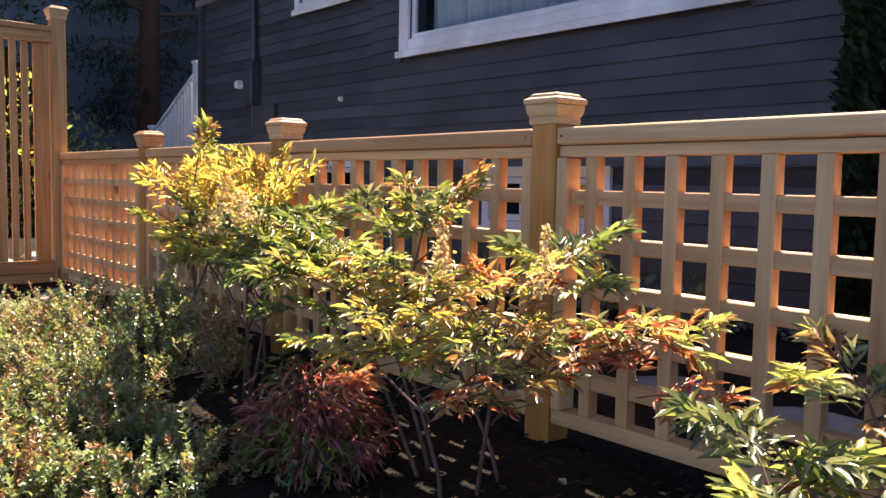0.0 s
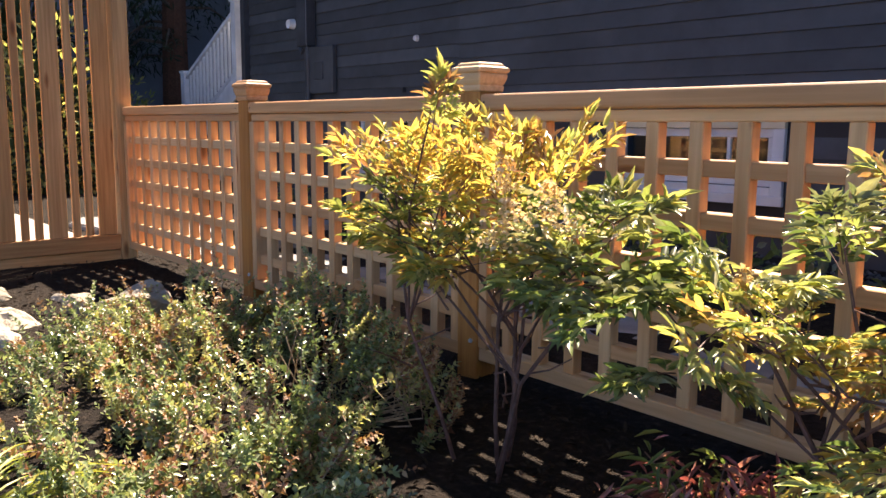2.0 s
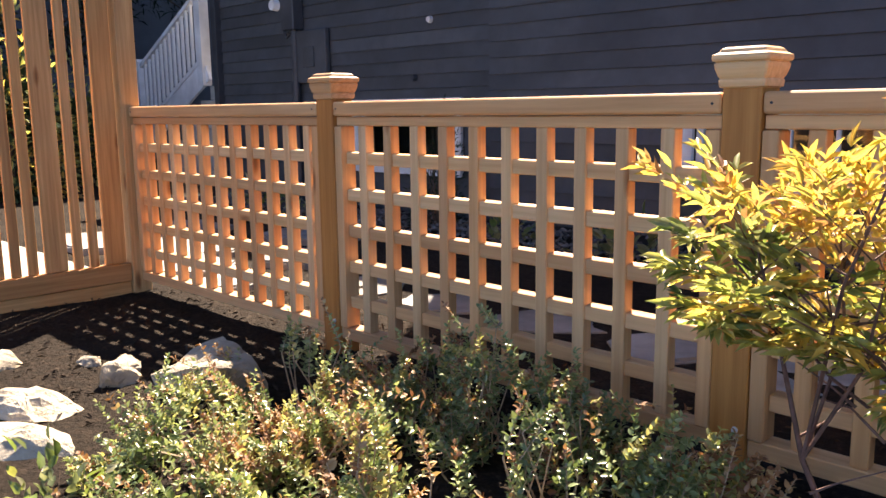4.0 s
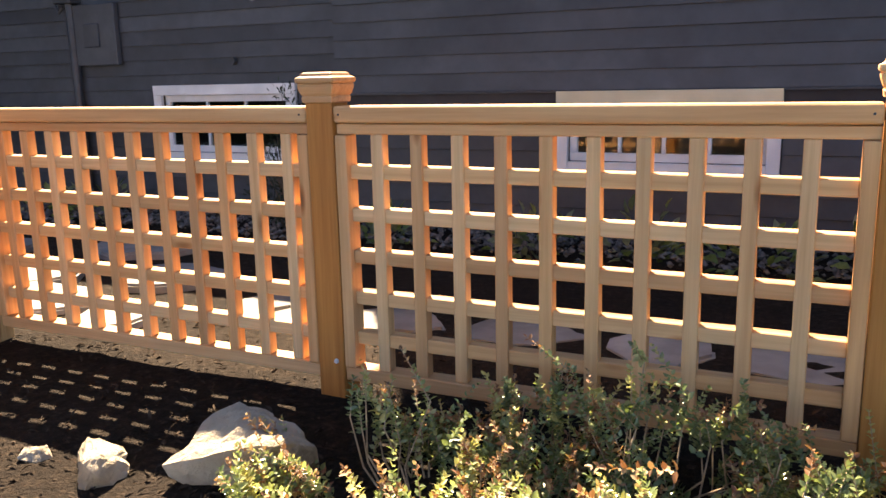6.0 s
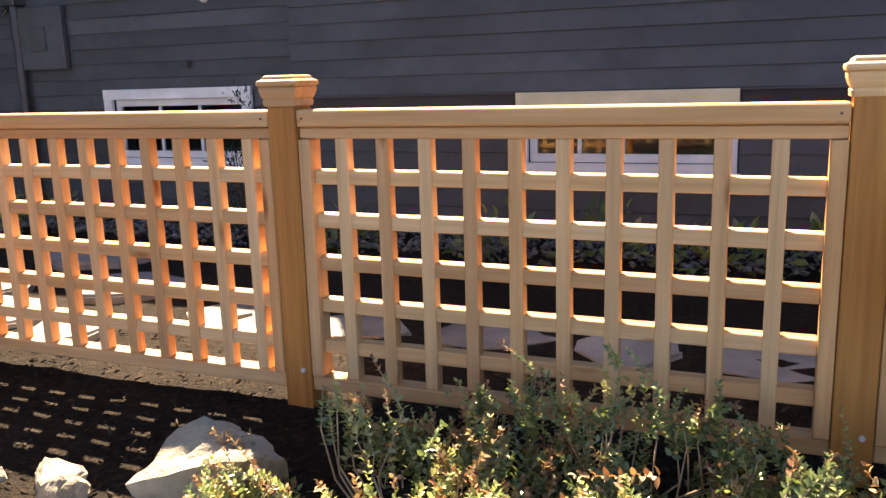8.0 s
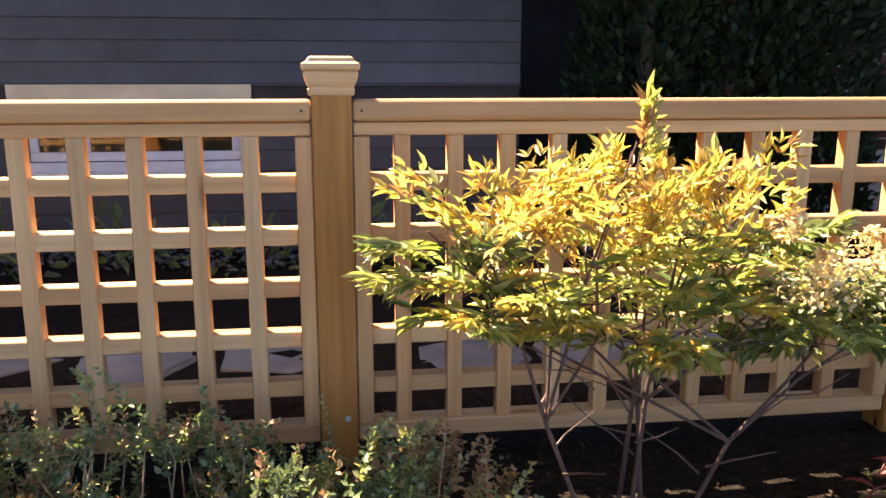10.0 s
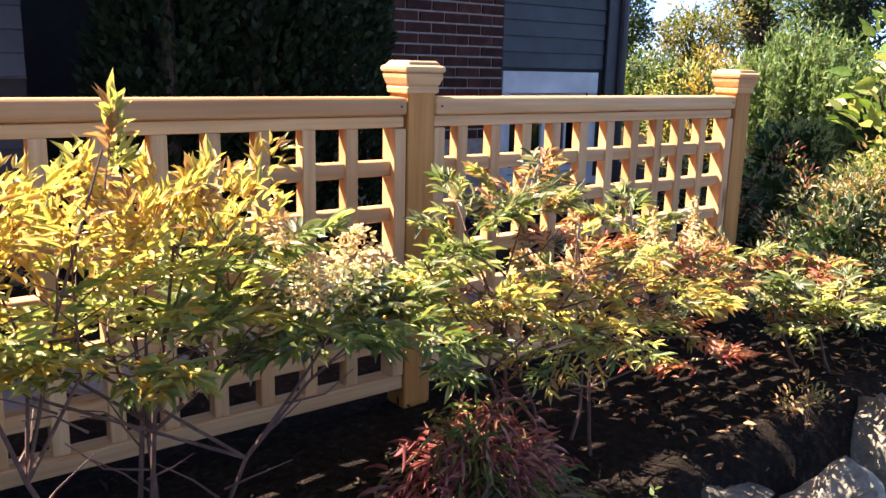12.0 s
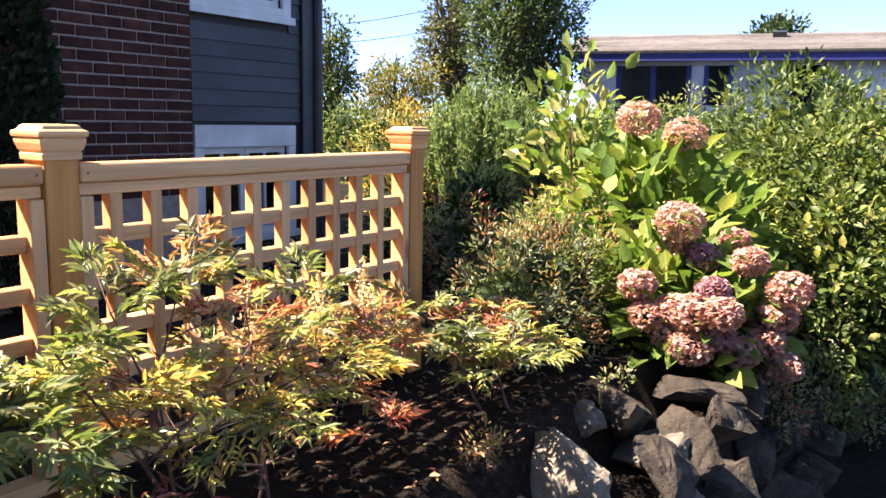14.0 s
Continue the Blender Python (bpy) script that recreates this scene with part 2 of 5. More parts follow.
def mesh_np(name, verts, faces, mat, smooth=True):
    me = bpy.data.meshes.new(name)
    me.from_pydata(verts.tolist() if hasattr(verts, "tolist") else verts, [], faces)
    me.materials.append(mat)
    if smooth:
        me.polygons.foreach_set("use_smooth", [True] * len(me.polygons))
    return me


LEAF = np.array([(0, 0, 0), (-.42, .28, .1), (0, .3, -.04), (.42, .28, .1), (-.36, .62, .06), (0, .64, -.1), (.36, .62, .06), (0, 1, -.2)])
LEAF_FACES = ((0, 2, 1), (0, 3, 2), (1, 2, 5, 4), (2, 3, 6, 5), (4, 5, 7), (5, 6, 7))
SMALL = np.array([(0, 0, 0), (-.5, .5, .12), (.5, .5, .12), (0, 1, -.1)])
SMALL_FACES = ((0, 2, 1), (1, 2, 3))


def leaves(name, base, along, size, width, mat, parent, label="", shape=0, up=None, rng=None, spin=0.5):
    """One mesh of many leaves: base points, directions, lengths and widths."""
    rng = rng or np.random.default_rng(5)
    base, along = np.asarray(base, float), np.asarray(along, float)
    k = len(base)
    along = along / (np.linalg.norm(along, axis=1, keepdims=True) + 1e-9)
    size = np.broadcast_to(np.asarray(size, float), (k,))
    width = np.broadcast_to(np.asarray(width, float), (k,))
    nrm = np.tile((0.0, 0.0, 1.0), (k, 1)) if up is None else np.asarray(up, float)
    nrm = nrm + rng.normal(0, spin, (k, 3))
    side = np.cross(along, nrm)
    side /= np.linalg.norm(side, axis=1, keepdims=True) + 1e-9
    nrm = np.cross(side, along)
    unit, fcs = ((LEAF, LEAF_FACES), (SMALL, SMALL_FACES))[shape]
    v = base[:, None] + side[:, None] * (unit[None, :, 0:1] * width[:, None, None]) + along[:, None] * (unit[None, :, 1:2] * size[:, None, None]) \
        + nrm[:, None] * (unit[None, :, 2:3] * size[:, None, None] * 0.8)
    m = len(unit)
    faces = [tuple(q + m * i for q in f) for i in range(k) for f in fcs]
    return put(name, mesh_np(name, v.reshape(-1, 3), faces, mat), parent, None, label)


# ---- ground ----
def smooth(a, b, x):
    t = min(1, max(0, (x - a) / (b - a)))
    return t * t * (3 - 2 * t)


def bed_edge(x):
    """Where the raised bed ends towards the path."""
    return -1.42 + 0.70 * smooth(1.0, 1.9, x)


def ground_z(x, y):
    """Raised bed behind a rock edge, a path below it on the near side."""
    edge = bed_edge(x)
    foot = min(edge, -1.05)
    z = -0.06 - 0.69 * (0.35 * smooth(edge, edge - 0.12, y) + 0.65 * smooth(foot, foot - 0.28, y))
    near = max(0, 1 - (abs(x) + abs(y)) / 14)
    z += near * (0.018 * noise.noise((x * 2.1, y * 2.1, 0)) + 0.01 * noise.noise((x * 7, y * 7, 3)))
    return z


def axis_steps(lo, hi, fine):
    out, x = [], lo
    while x < hi:
        out.append(x)
        x += fine
    far = [hi, hi + 2, hi + 6, hi + 15, hi + 40, hi + 120, hi + 400, hi + 1500]
    return [lo - (f - hi) for f in far[:0:-1]] + out + far


gx, gy = axis_steps(-6, 9, 0.09), axis_steps(-3, 5, 0.07)
gv = [(x, y, ground_z(x, y)) for y in gy for x in gx]
gf = [(j * len(gx) + i, j * len(gx) + i + 1, (j + 1) * len(gx) + i + 1, (j + 1) * len(gx) + i) for j in range(len(gy) - 1) for i in range(len(gx) - 1)]
ground = put("ground", mesh_np("ground", gv, gf, SOIL))
tagged(ground, "dark mulched garden soil in a raised bed", "ground", kind="structure")

# ---- lattice fence ----
POST_X = (-1.477, 0.0, 1.477, 2.954)
CORNER_X = -3.012
TOP = 0.818


def cap_mesh():
    """Square moulded cap: neck, cove, flat lip and low pyramid."""
    prof = [(0.0445, 0.826), (0.051, 0.829), (0.0525, 0.842), (0.050, 0.846), (0.0545, 0.853), (0.0595, 0.868), (0.0605, 0.878), (0.0575, 0.881),
            (0.0635, 0.884), (0.0650, 0.890), (0.0640, 0.897), (0.054, 0.902), (0.050, 0.909), (0.044, 0.913), (0.0, 0.918)]
    bm = bmesh.new()
    rings = []
    for r, z in prof[:-1]:
        c = r * 0.93
        rings.append([bm.verts.new((x, y, z)) for x, y in ((-c, -r), (c, -r), (r, -c), (r, c), (c, r), (-c, r), (-r, c), (-r, -c))])
    for a, b in zip(rings, rings[1:]):
        for s in range(8):
            bm.faces.new((a[s], a[(s + 1) % 8], b[(s + 1) % 8], b[s]))
    bm.faces.new(rings[0][::-1])
    bm.faces.new(rings[-1])
    return bm


CAP = mesh_of("cap", cap_mesh(), CEDAR)


def fence_post(x):
    p = thing("fence_post", "square cedar fence post with moulded cap in mulch", "post", "fence posts", at=pose(x, 0, 0))
    beam("shaft", p, -0.0445, 0.0445, -0.0445, 0.0445, -0.30, 0.83, CEDAR_POST, b=0.003)
    put("cap", CAP, p, None, "stepped moulded cedar cap")
    bm = bmesh.new()
    bmesh.ops.create_cone(bm, segments=10, radius1=0.008, radius2=0.006, depth=0.008, cap_ends=True)
    part("bolt", bm, STEEL, p, "bright steel bolt head", pose(0.02, -0.047, 0.06, 90))
    return p


def lattice_panel(x0, x1, first, step, columns):
    """Panel between two posts: rails, stiles, columns and rows of square slats."""
    w = x1 - x0
    p = thing("lattice_panel", "cedar square lattice fence panel between posts", "fence panel", "lattice fence panels", at=pose((x0 + x1) / 2, 0, 0))
    h = w / 2
    beam("top_rail", p, -h, h, -0.046, 0.030, 0.770, TOP, CEDAR, b=0.011)
    beam("upper_rail", p, -h + 0.001, h - 0.001, -0.030, 0.022, 0.738, 0.768, CEDAR)
    beam("bottom_rail", p, -h, h, -0.036, 0.026, 0.0, 0.041, CEDAR)
    beam("stile", p, -h + 0.0005, -h + 0.037, -0.041, 0.020, 0.043, 0.736, CEDAR)
    beam("stile", p, h - 0.037, h - 0.0005, -0.041, 0.020, 0.043, 0.736, CEDAR)
    mid = (x0 + x1) / 2
    for k in range(columns):
        x = first + step * k - mid
        beam("slat", p, x - 0.0185, x + 0.0185, -0.028, 0.010, 0.041, 0.738, CEDAR)
    for k in range(5):
        z = 0.630 - 0.1240 * k
        beam("cross_slat", p, -h + 0.037, h - 0.037, -0.021, 0.023, z - 0.0205, z + 0.0195, CEDAR)
    for sx in (-1, 1):
        bm = bmesh.new()
        bmesh.ops.create_cone(bm, segments=8, radius1=0.0035, radius2=0.003, depth=0.003, cap_ends=True)
        part("nail", bm, DARKMETAL, p, "", pose(sx * (h - 0.02), -0.0465, 0.794, 90))
    return p


for x in POST_X:
    fence_post(x)
for x0, x1, first, step, columns in ((-2.966, -1.5235, -2.862, 0.1252, 11), (-1.4305, -0.0465, -1.3018, 0.1242, 10), (0.0465, 1.4305, 0.158, 0.1236, 10), (1.5235, 2.9075, 1.633, 0.1237, 10)):
    lattice_panel(x0, x1, first, step, columns)

# ---- tall board fence at the corner ----
tall = thing("board_fence", "tall cedar fence of narrow and wide upright boards", "fence", at=pose(CORNER_X, -0.035, 0))
for y0, z0 in ((-0.0445, -0.30), (-2.0, -0.9)):
    beam("post", tall, -0.0445, 0.0445, y0, y0 + 0.089, z0, 1.72, CEDAR_TALL, b=0.003)
put("cap", CAP, tall, pose(0, 0, 0.885))
beam("top_rail", tall, -0.022, 0.034, -1.91, -0.046, 1.55, 1.62, CEDAR_TALL)
beam("cap_rail", tall, -0.045, 0.045, -1.91, -0.046, 1.622, 1.66, CEDAR_TALL)
beam("bottom_rail", tall, -0.022, 0.034, -1.91, -0.046, 0.0, 0.085, CEDAR_TALL)
beam("kick_board", tall, -0.019, 0.019, -1.91, -0.046, -0.115, -0.004, CEDAR_TALL)
beam("kick_board", tall, -0.019, 0.019, -1.91, -0.7, -0.24, -0.119, CEDAR_TALL)
y, k = -0.058, 0
while y > -1.80:
    wdt = (0.098, 0.043, 0.042)[k % 3]
    beam("board", tall, -0.012 + 0.003 * (k % 2), 0.011 - 0.003 * (k % 3 > 0), y - wdt, y, 0.087, 1.548, CEDAR_TALL)
    y -= wdt + 0.029
    k += 1

# ---- the house ----
def wall_mesh(x0, x1, z0, z1, y0, y1, openings):
    """A wall slab with rectangular openings through it."""
    bm = bmesh.new()
    xs = sorted({x0, x1, *[v for o in openings for v in o[:2]]})
    zs = sorted({z0, z1, *[v for o in openings for v in o[2:]]})
    for a, b in zip(xs, xs[1:]):
        for c, d in zip(zs, zs[1:]):
            mx, mz = (a + b) / 2, (c + d) / 2
            if not any(o[0] < mx < o[1] and o[2] < mz < o[3] for o in openings):
                box(bm, a, b, y0, y1, c, d)
    bmesh.ops.remove_doubles(bm, verts=bm.verts, dist=0.0005)
    return bm


CLAP = {}


def clapboard(parent, x0, x1, y, z):
    """One lap of siding: thick at its lower edge, thin at the top."""
    key = round(x1 - x0, 3)
    if key not in CLAP:
        h = key / 2
        v = [(s * h, yy, zz) for s in (-1, 1) for yy, zz in ((0, 0), (0, 0.118), (-0.004, 0.118), (-0.019, 0.002), (-0.017, 0))]
        f = [(0, 1, 2, 3, 4), (9, 8, 7, 6, 5)] + [(k, k + 5, (k + 1) % 5 + 5, (k + 1) % 5) for k in range(5)]
        CLAP[key] = mesh_np("lap", v, f, SIDING, False)
    put("siding_board", CLAP[key], parent, pose((x0 + x1) / 2, y, z))


def clad(parent, x0, x1, y, z0, z1, openings):
    z = z0
    while z < z1:
        cuts = sorted((max(o[0], x0), min(o[1], x1)) for o in openings if o[2] < z + 0.1 and o[3] > z + 0.075 and o[0] < x1 and o[1] > x0)
        a = x0
        for c, d in cuts:
            if c - a > 0.02:
                clapboard(parent, a, c, y, z)
            a = d
        if x1 - a > 0.02:
            clapboard(parent, a, x1, y, z)
        z += 0.1115


EAVE = 3.93
LOW_EAVE = 2.84
RIGHT_EAVE = 3.12
LEFT_OPEN = [(-4.87, -3.70, 0.37, 0.80), (-4.75, -3.70, 2.52, 2.76)]
MAIN_OPEN = [(-1.575, -0.485, 0.39, 0.72), (-2.60, 0.40, 1.87, 3.0)]
RIGHT_OPEN = [(4.215, 5.05, 0.12, 0.72), (4.21, 5.0, 1.74, 2.9)]
wall_l = part("wall_north_left", wall_mesh(-7.1, -3.17, -0.3, LOW_EAVE, 2.92, 3.07, LEFT_OPEN), SKIRT, None)
wall_m = part("wall_north", wall_mesh(-3.165, 1.05, -0.3, EAVE, 2.70, 2.85, MAIN_OPEN), SKIRT, None)
wall_r = part("wall_north_right", wall_mesh(2.70, 5.34, -0.3, RIGHT_EAVE, 2.72, 2.87, RIGHT_OPEN), SKIRT, None)
recess = box(bmesh.new(), 1.055, 2.695, 3.9, 4.05, -0.3, EAVE)
box(recess, 0.90, 1.05, 2.855, 3.89, -0.3, EAVE)
box(recess, 2.70, 2.85, 2.875, 3.89, -0.3, RIGHT_EAVE)
tagged(part("wall_recess", recess, SKIRT, None), "dark recessed house wall behind the conifers", "wall", kind="structure")
for w in (wall_l, wall_m, wall_r):
    tagged(w, "dark grey lap-sided house wall in shade", "wall", kind="structure")
back = bmesh.new()
box(back, -7.1, 5.34, 8.0, 8.15, -0.3, LOW_EAVE)
box(back, -7.1, -6.95, 3.08, 7.99, -0.3, LOW_EAVE)
box(back, 5.19, 5.34, 2.88, 7.99, -0.3, RIGHT_EAVE)
box(back, 2.55, 2.68, 4.06, 7.99, -0.3, EAVE)
box(back, -3.165, -3.05, 2.86, 7.99, LOW_EAVE + 0.13, EAVE)
tagged(part("wall_back", back, SIDING, None), "plain dark grey house wall", "wall", kind="structure")
roof_bm = bmesh.new()
box(roof_bm, -3.25, 2.69, 2.60, 8.3, EAVE + 0.002, EAVE + 0.08)
box(roof_bm, 2.695, 5.45, 2.60, 8.3, RIGHT_EAVE + 0.002, RIGHT_EAVE + 0.08)
box(roof_bm, -7.3, -3.17, 2.86, 8.3, LOW_EAVE + 0.002, LOW_EAVE + 0.08)
tagged(part("roof", roof_bm, ROOFING, None), "low grey shingled house roof", "roof", kind="structure")
# Added floor and inner wall close the view, dark in place of dim light.
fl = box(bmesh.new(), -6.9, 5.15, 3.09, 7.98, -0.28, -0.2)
tagged(part("floor", fl, DARKROOM, None), "floor inside the house, its dimness put into the colour", "floor", kind="structure")
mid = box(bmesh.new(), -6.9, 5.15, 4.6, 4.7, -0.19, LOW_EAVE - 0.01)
tagged(part("wall_inner", mid, DARKROOM, None), "added wall inside the house, its dimness put into the colour", "wall", kind="structure")


def window(name, x0, x1, z0, z1, y, label, trim=0.09, sashes=2, muntins=0, sill=True, head=None, headmat=None):
    """Casing, sash frames, bars and panes set in an opening. y: outer face of the wall."""
    w = tagged(thing(name, label, "window", at=pose((x0 + x1) / 2, y, 0)), kind="structure")
    h = (x1 - x0) / 2
    head = head or trim
    beam("window_frame", w, -h - trim, h + trim, -0.034, 0.0, z1, z1 + head, headmat or WHITE)
    beam("window_frame", w, -h - trim, -h, -0.032, 0.0, z0 - trim, z1 - 0.001, WHITE)
    beam("window_frame", w, h, h + trim, -0.032, 0.0, z0 - trim, z1 - 0.001, WHITE)
    if sill:
        beam("window_sill", w, -h - trim - 0.02, h + trim + 0.02, -0.06, -0.033, z0 - trim - 0.03, z0 - trim + 0.025, WHITE)
    beam("window_frame", w, -h, h, -0.030, 0.0, z0 - trim, z0, WHITE)
    sw = 2 * h / sashes
    for k in range(sashes):
        a, b = -h + sw * k + 0.002, -h + sw * (k + 1) - 0.002
        for q0, q1, r0, r1 in ((a, b, z0 + 0.002, z0 + 0.05), (a, b, z1 - 0.05, z1 - 0.002), (a, a + 0.045, z0 + 0.051, z1 - 0.051), (b - 0.045, b, z0 + 0.051, z1 - 0.051)):
            beam("sash_bar", w, q0, q1, 0.012, 0.045, r0, r1, WHITE)
        for q in range(muntins):
            x = a + 0.045 + (b - a - 0.09) * (q + 1) / (muntins + 1)
            beam("sash_bar", w, x - 0.011, x + 0.011, 0.016, 0.04, z0 + 0.051, z1 - 0.051, WHITE)
        pane = box(bmesh.new(), a + 0.046, b - 0.046, 0.026, 0.031, z0 + 0.051, z1 - 0.051)
        part("pane", pane, GLASS, w, "clear glass pane").visible_shadow = False
    return w


window("window_1", *LEFT_OPEN[0], 2.90, "white-framed basement window with three panes", 0.075, 1, 2)
window("window_2", *LEFT_OPEN[1], 2.90, "white-framed upper house window", 0.09, 1)
window("window_3", *MAIN_OPEN[0], 2.69, "white-framed basement window with small panes and cream head board", 0.07, 1, 3, head=0.075, headmat=CREAM)
window("window_4", *MAIN_OPEN[1], 2.68, "wide white-framed picture window with pale curtains", 0.12, 1)
window("window_5", *RIGHT_OPEN[0], 2.70, "white-framed basement casement window with grid bars", 0.075, 2, 1, head=0.155)
window("window_6", *RIGHT_OPEN[1], 2.70, "white-framed upper house window", 0.085, 1)
cv, cf = [], []
for k in range(161):
    x = -2.59 + 2.98 * k / 160
    yy = 2.92 + 0.025 * math.sin(k * 0.9) + 0.012 * math.sin(k * 2.3 + 1)
    cv += [(x, yy, 1.87), (x, yy, 3.19)]
    if k:
        cf.append((2 * k - 2, 2 * k, 2 * k + 1, 2 * k - 1))
cur = put("curtain", mesh_np("curtain", cv, cf, CURTAIN))
sol = cur.modifiers.new("thick", "SOLIDIFY")
sol.thickness = 0.004
tagged(cur, "pale pleated curtain behind the picture window", "curtain")


def padded(openings, p):
    return [(a - p, b + p, c - p, d + p) for a, b, c, d in openings]


beam("corner_board", wall_l, -7.19, -7.1, 2.84, 2.94, -0.2, LOW_EAVE, DARKMETAL)
pipe = bmesh.new()
tube(pipe, [(5.37, 2.66, -0.1), (5.37, 2.66, RIGHT_EAVE - 0.05)], 0.04, 10)
tagged(part("downspout", pipe, DARKMETAL, None), "dark painted downspout on the house corner", "downspout")
beam("corner_board", wall_r, 5.22, 5.34, 2.675, 2.697, -0.1, RIGHT_EAVE, SIDING)
beam("water_table", wall_m, -3.165, 1.05, 2.665, 2.699, 0.785, 0.80, SIDING)

# wall-mounted electric gear
meter = thing("electric_meter", "grey electric meter box with round glass meter", "meter", at=pose(-5.77, 2.90, 1.80))
part("box_body", bevelled(-0.06, 0.13, -0.12, 0, -0.28, 0.20, 0.008), DARKMETAL, meter)
bm = bmesh.new()
bmesh.ops.create_cone(bm, segments=20, radius1=0.055, radius2=0.045, depth=0.06, cap_ends=True)
part("meter_dial", bm, WHITE, meter, "pale round meter face", pose(-0.1, -0.16, -0.05, 90))
bm = bmesh.new()
tube(bm, [(0.05, -0.05, -0.2), (0.05, -0.05, -1.9)], 0.035, 10)
tube(bm, [(0.06, -0.05, 0.15), (0.06, -0.05, 1.02)], 0.035, 10)
tube(bm, [(-0.09, -0.05, -0.2), (-0.1, -0.06, -0.28), (-0.06, -0.06, -0.34), (-0.02, -0.05, -0.3)], 0.014, 8)
part("conduit", bm, DARKMETAL, meter)
panel = thing("breaker_panel", "grey-painted flush electric panel on siding", "panel", at=pose(-5.505, 2.895, 1.275))
part("box_body", bevelled(-0.25, 0.25, -0.05, 0, -0.235, 0.235, 0.006), SIDING, panel)
part("hatch", bevelled(-0.075, 0.085, -0.066, -0.051, -0.095, 0.085, 0.004), SIDING, panel)
for x, z in ((-4.16, 1.04), (-3.97, 1.48)):
    bm = bmesh.new()
    bmesh.ops.create_cone(bm, segments=12, radius1=0.03, radius2=0.022, depth=0.03, cap_ends=True)
    tagged(part("wall_vent", bm, DARKMETAL if z < 1.4 else WHITE, None, "", pose(x, 2.885, z, 90)), "small round fitting on the siding", "vent")

# chimney
chim = thing("chimney", "red brick chimney with pale mortar on house side", "chimney", at=pose(2.595, 2.545, -0.3))
part("mortar_core", box(bmesh.new(), 0.006, 1.424, 0.006, 0.159, 0.0, 3.41), MORTAR, chim)
BR = [mesh_of("brick", bevelled(-0.097 * s, 0.097 * s, -0.006, 0.08, -0.0285, 0.0285, 0.004), BRICK) for s in (1, 0.48)]
rb = random.Random(3)
for c in range(39):
    z = 0.75 + 0.0685 * c
    if c % 2:
        put("brick", BR[1], chim, pose(1.381, 0, z))
    for k in range(7):
        x = 0.10 + 0.205 * k - (0.1025 if c % 2 else 0)
        half = x < 0.05
        if half:
            x = 0.05
        put("brick", BR[1 if half else 0], chim, pose(x, rb.uniform(-0.002, 0.002), z, 0, rb.uniform(-0.5, 0.5), 0))
bm = bmesh.new()
tube(bm, [(0, 0, 0), (0, 0, 0.06)], 0.05, 10)
tagged(part("hose_bib_cover", bm, DARKMETAL, None, "", pose(3.15, 2.548, 0.74, 90)), "dark round outlet cover on brick", "outlet")

# ---- steps with white rails at the far house corner ----
rail = thing("stair_railing", "white painted wooden stair railing with balusters", "railing", at=pose(-0.11, 3.30, -0.06))
for x, z0, z1 in ((-8.08, 1.15, 2.33), (-9.72, -0.06, 1.50)):
    beam("newel_post", rail, x - 0.06, x + 0.06, -0.06, 0.06, z0, z1, WHITE, b=0.006)
    beam("newel_cap", rail, x - 0.075, x + 0.075, -0.075, 0.075, z1 + 0.001, z1 + 0.035, WHITE, b=0.006)
slope = math.degrees(math.atan2(0.82, 1.64))
L = math.hypot(1.64, 0.82)
put("handrail", board_mesh(L, 0.07, 0.05, WHITE), rail, pose(-8.9, 0, 1.83, 0, -slope, 0))
put("bottom_rail", board_mesh(L, 0.06, 0.05, WHITE), rail, pose(-8.9, 0, 1.06, 0, -slope, 0))
for k in range(13):
    x = -9.58 + 0.114 * k
    z = 1.83 + (x + 8.9) * 0.5
    beam("baluster", rail, x - 0.017, x + 0.017, -0.017, 0.017, z - 0.72, z - 0.02, WHITE)
put("stringer", board_mesh(L + 0.3, 0.04, 0.26, WHITE), rail, pose(-8.95, 0, 0.86, 0, -slope, 0))
steps = thing("porch_steps", "grey concrete porch steps beside the house", "steps")
for k in range(7):
    beam("step", steps, -9.7 + 0.24 * k, -7.3, 3.4, 4.6, -0.06 + 0.165 * k, 0.10 + 0.165 * k, CONCRETE, b=0.008)
nb = bmesh.new()
box(nb, -24, -10.5, 6.0, 10.0, -0.3, 5.5)
box(nb, -24, -14.0, -14.0, 5.99, -0.3, 5.5)
bbx = thing("neighbour_house", "slate-blue neighbouring house wall in shade", "house")
part("wall", nb, BLUEWALL, bbx)
part("roof", box(bmesh.new(), -24.3, -10.2, -14.3, 10.3, 5.502, 5.7), ROOFING, bbx)

# ---- paving behind the fence ----
rs = random.Random(11)


def slab(name, cx, cy, rx, ry, z, t, mat, label, group, seed, jag=0.18, sides=11):
    r = random.Random(seed)
    bm = bmesh.new()
    pts = []
    for k in range(sides):
        a = 2 * math.pi * k / sides + r.uniform(-0.18, 0.18)
        q = 1 + r.uniform(-jag, jag)
        pts.append((rx * math.cos(a) * q, ry * math.sin(a) * q))
    bot = [bm.verts.new((x, y, 0)) for x, y in pts]
    f = bm.faces.new(bot)
    ext = bmesh.ops.extrude_face_region(bm, geom=[f])
    vs = [v for v in ext["geom"] if isinstance(v, bmesh.types.BMVert)]
    bmesh.ops.translate(bm, verts=vs, vec=(0, 0, t))
    tops = [e for e in bm.edges if all(v.co.z > t * 0.5 for v in e.verts)]
    bmesh.ops.bevel(bm, geom=tops, offset=0.012, segments=2, affect="EDGES")
    bmesh.ops.recalc_face_normals(bm, faces=bm.faces)
    return tagged(part(name, bm, mat, None, "", pose(cx, cy, z)), label, "paving stone", group)


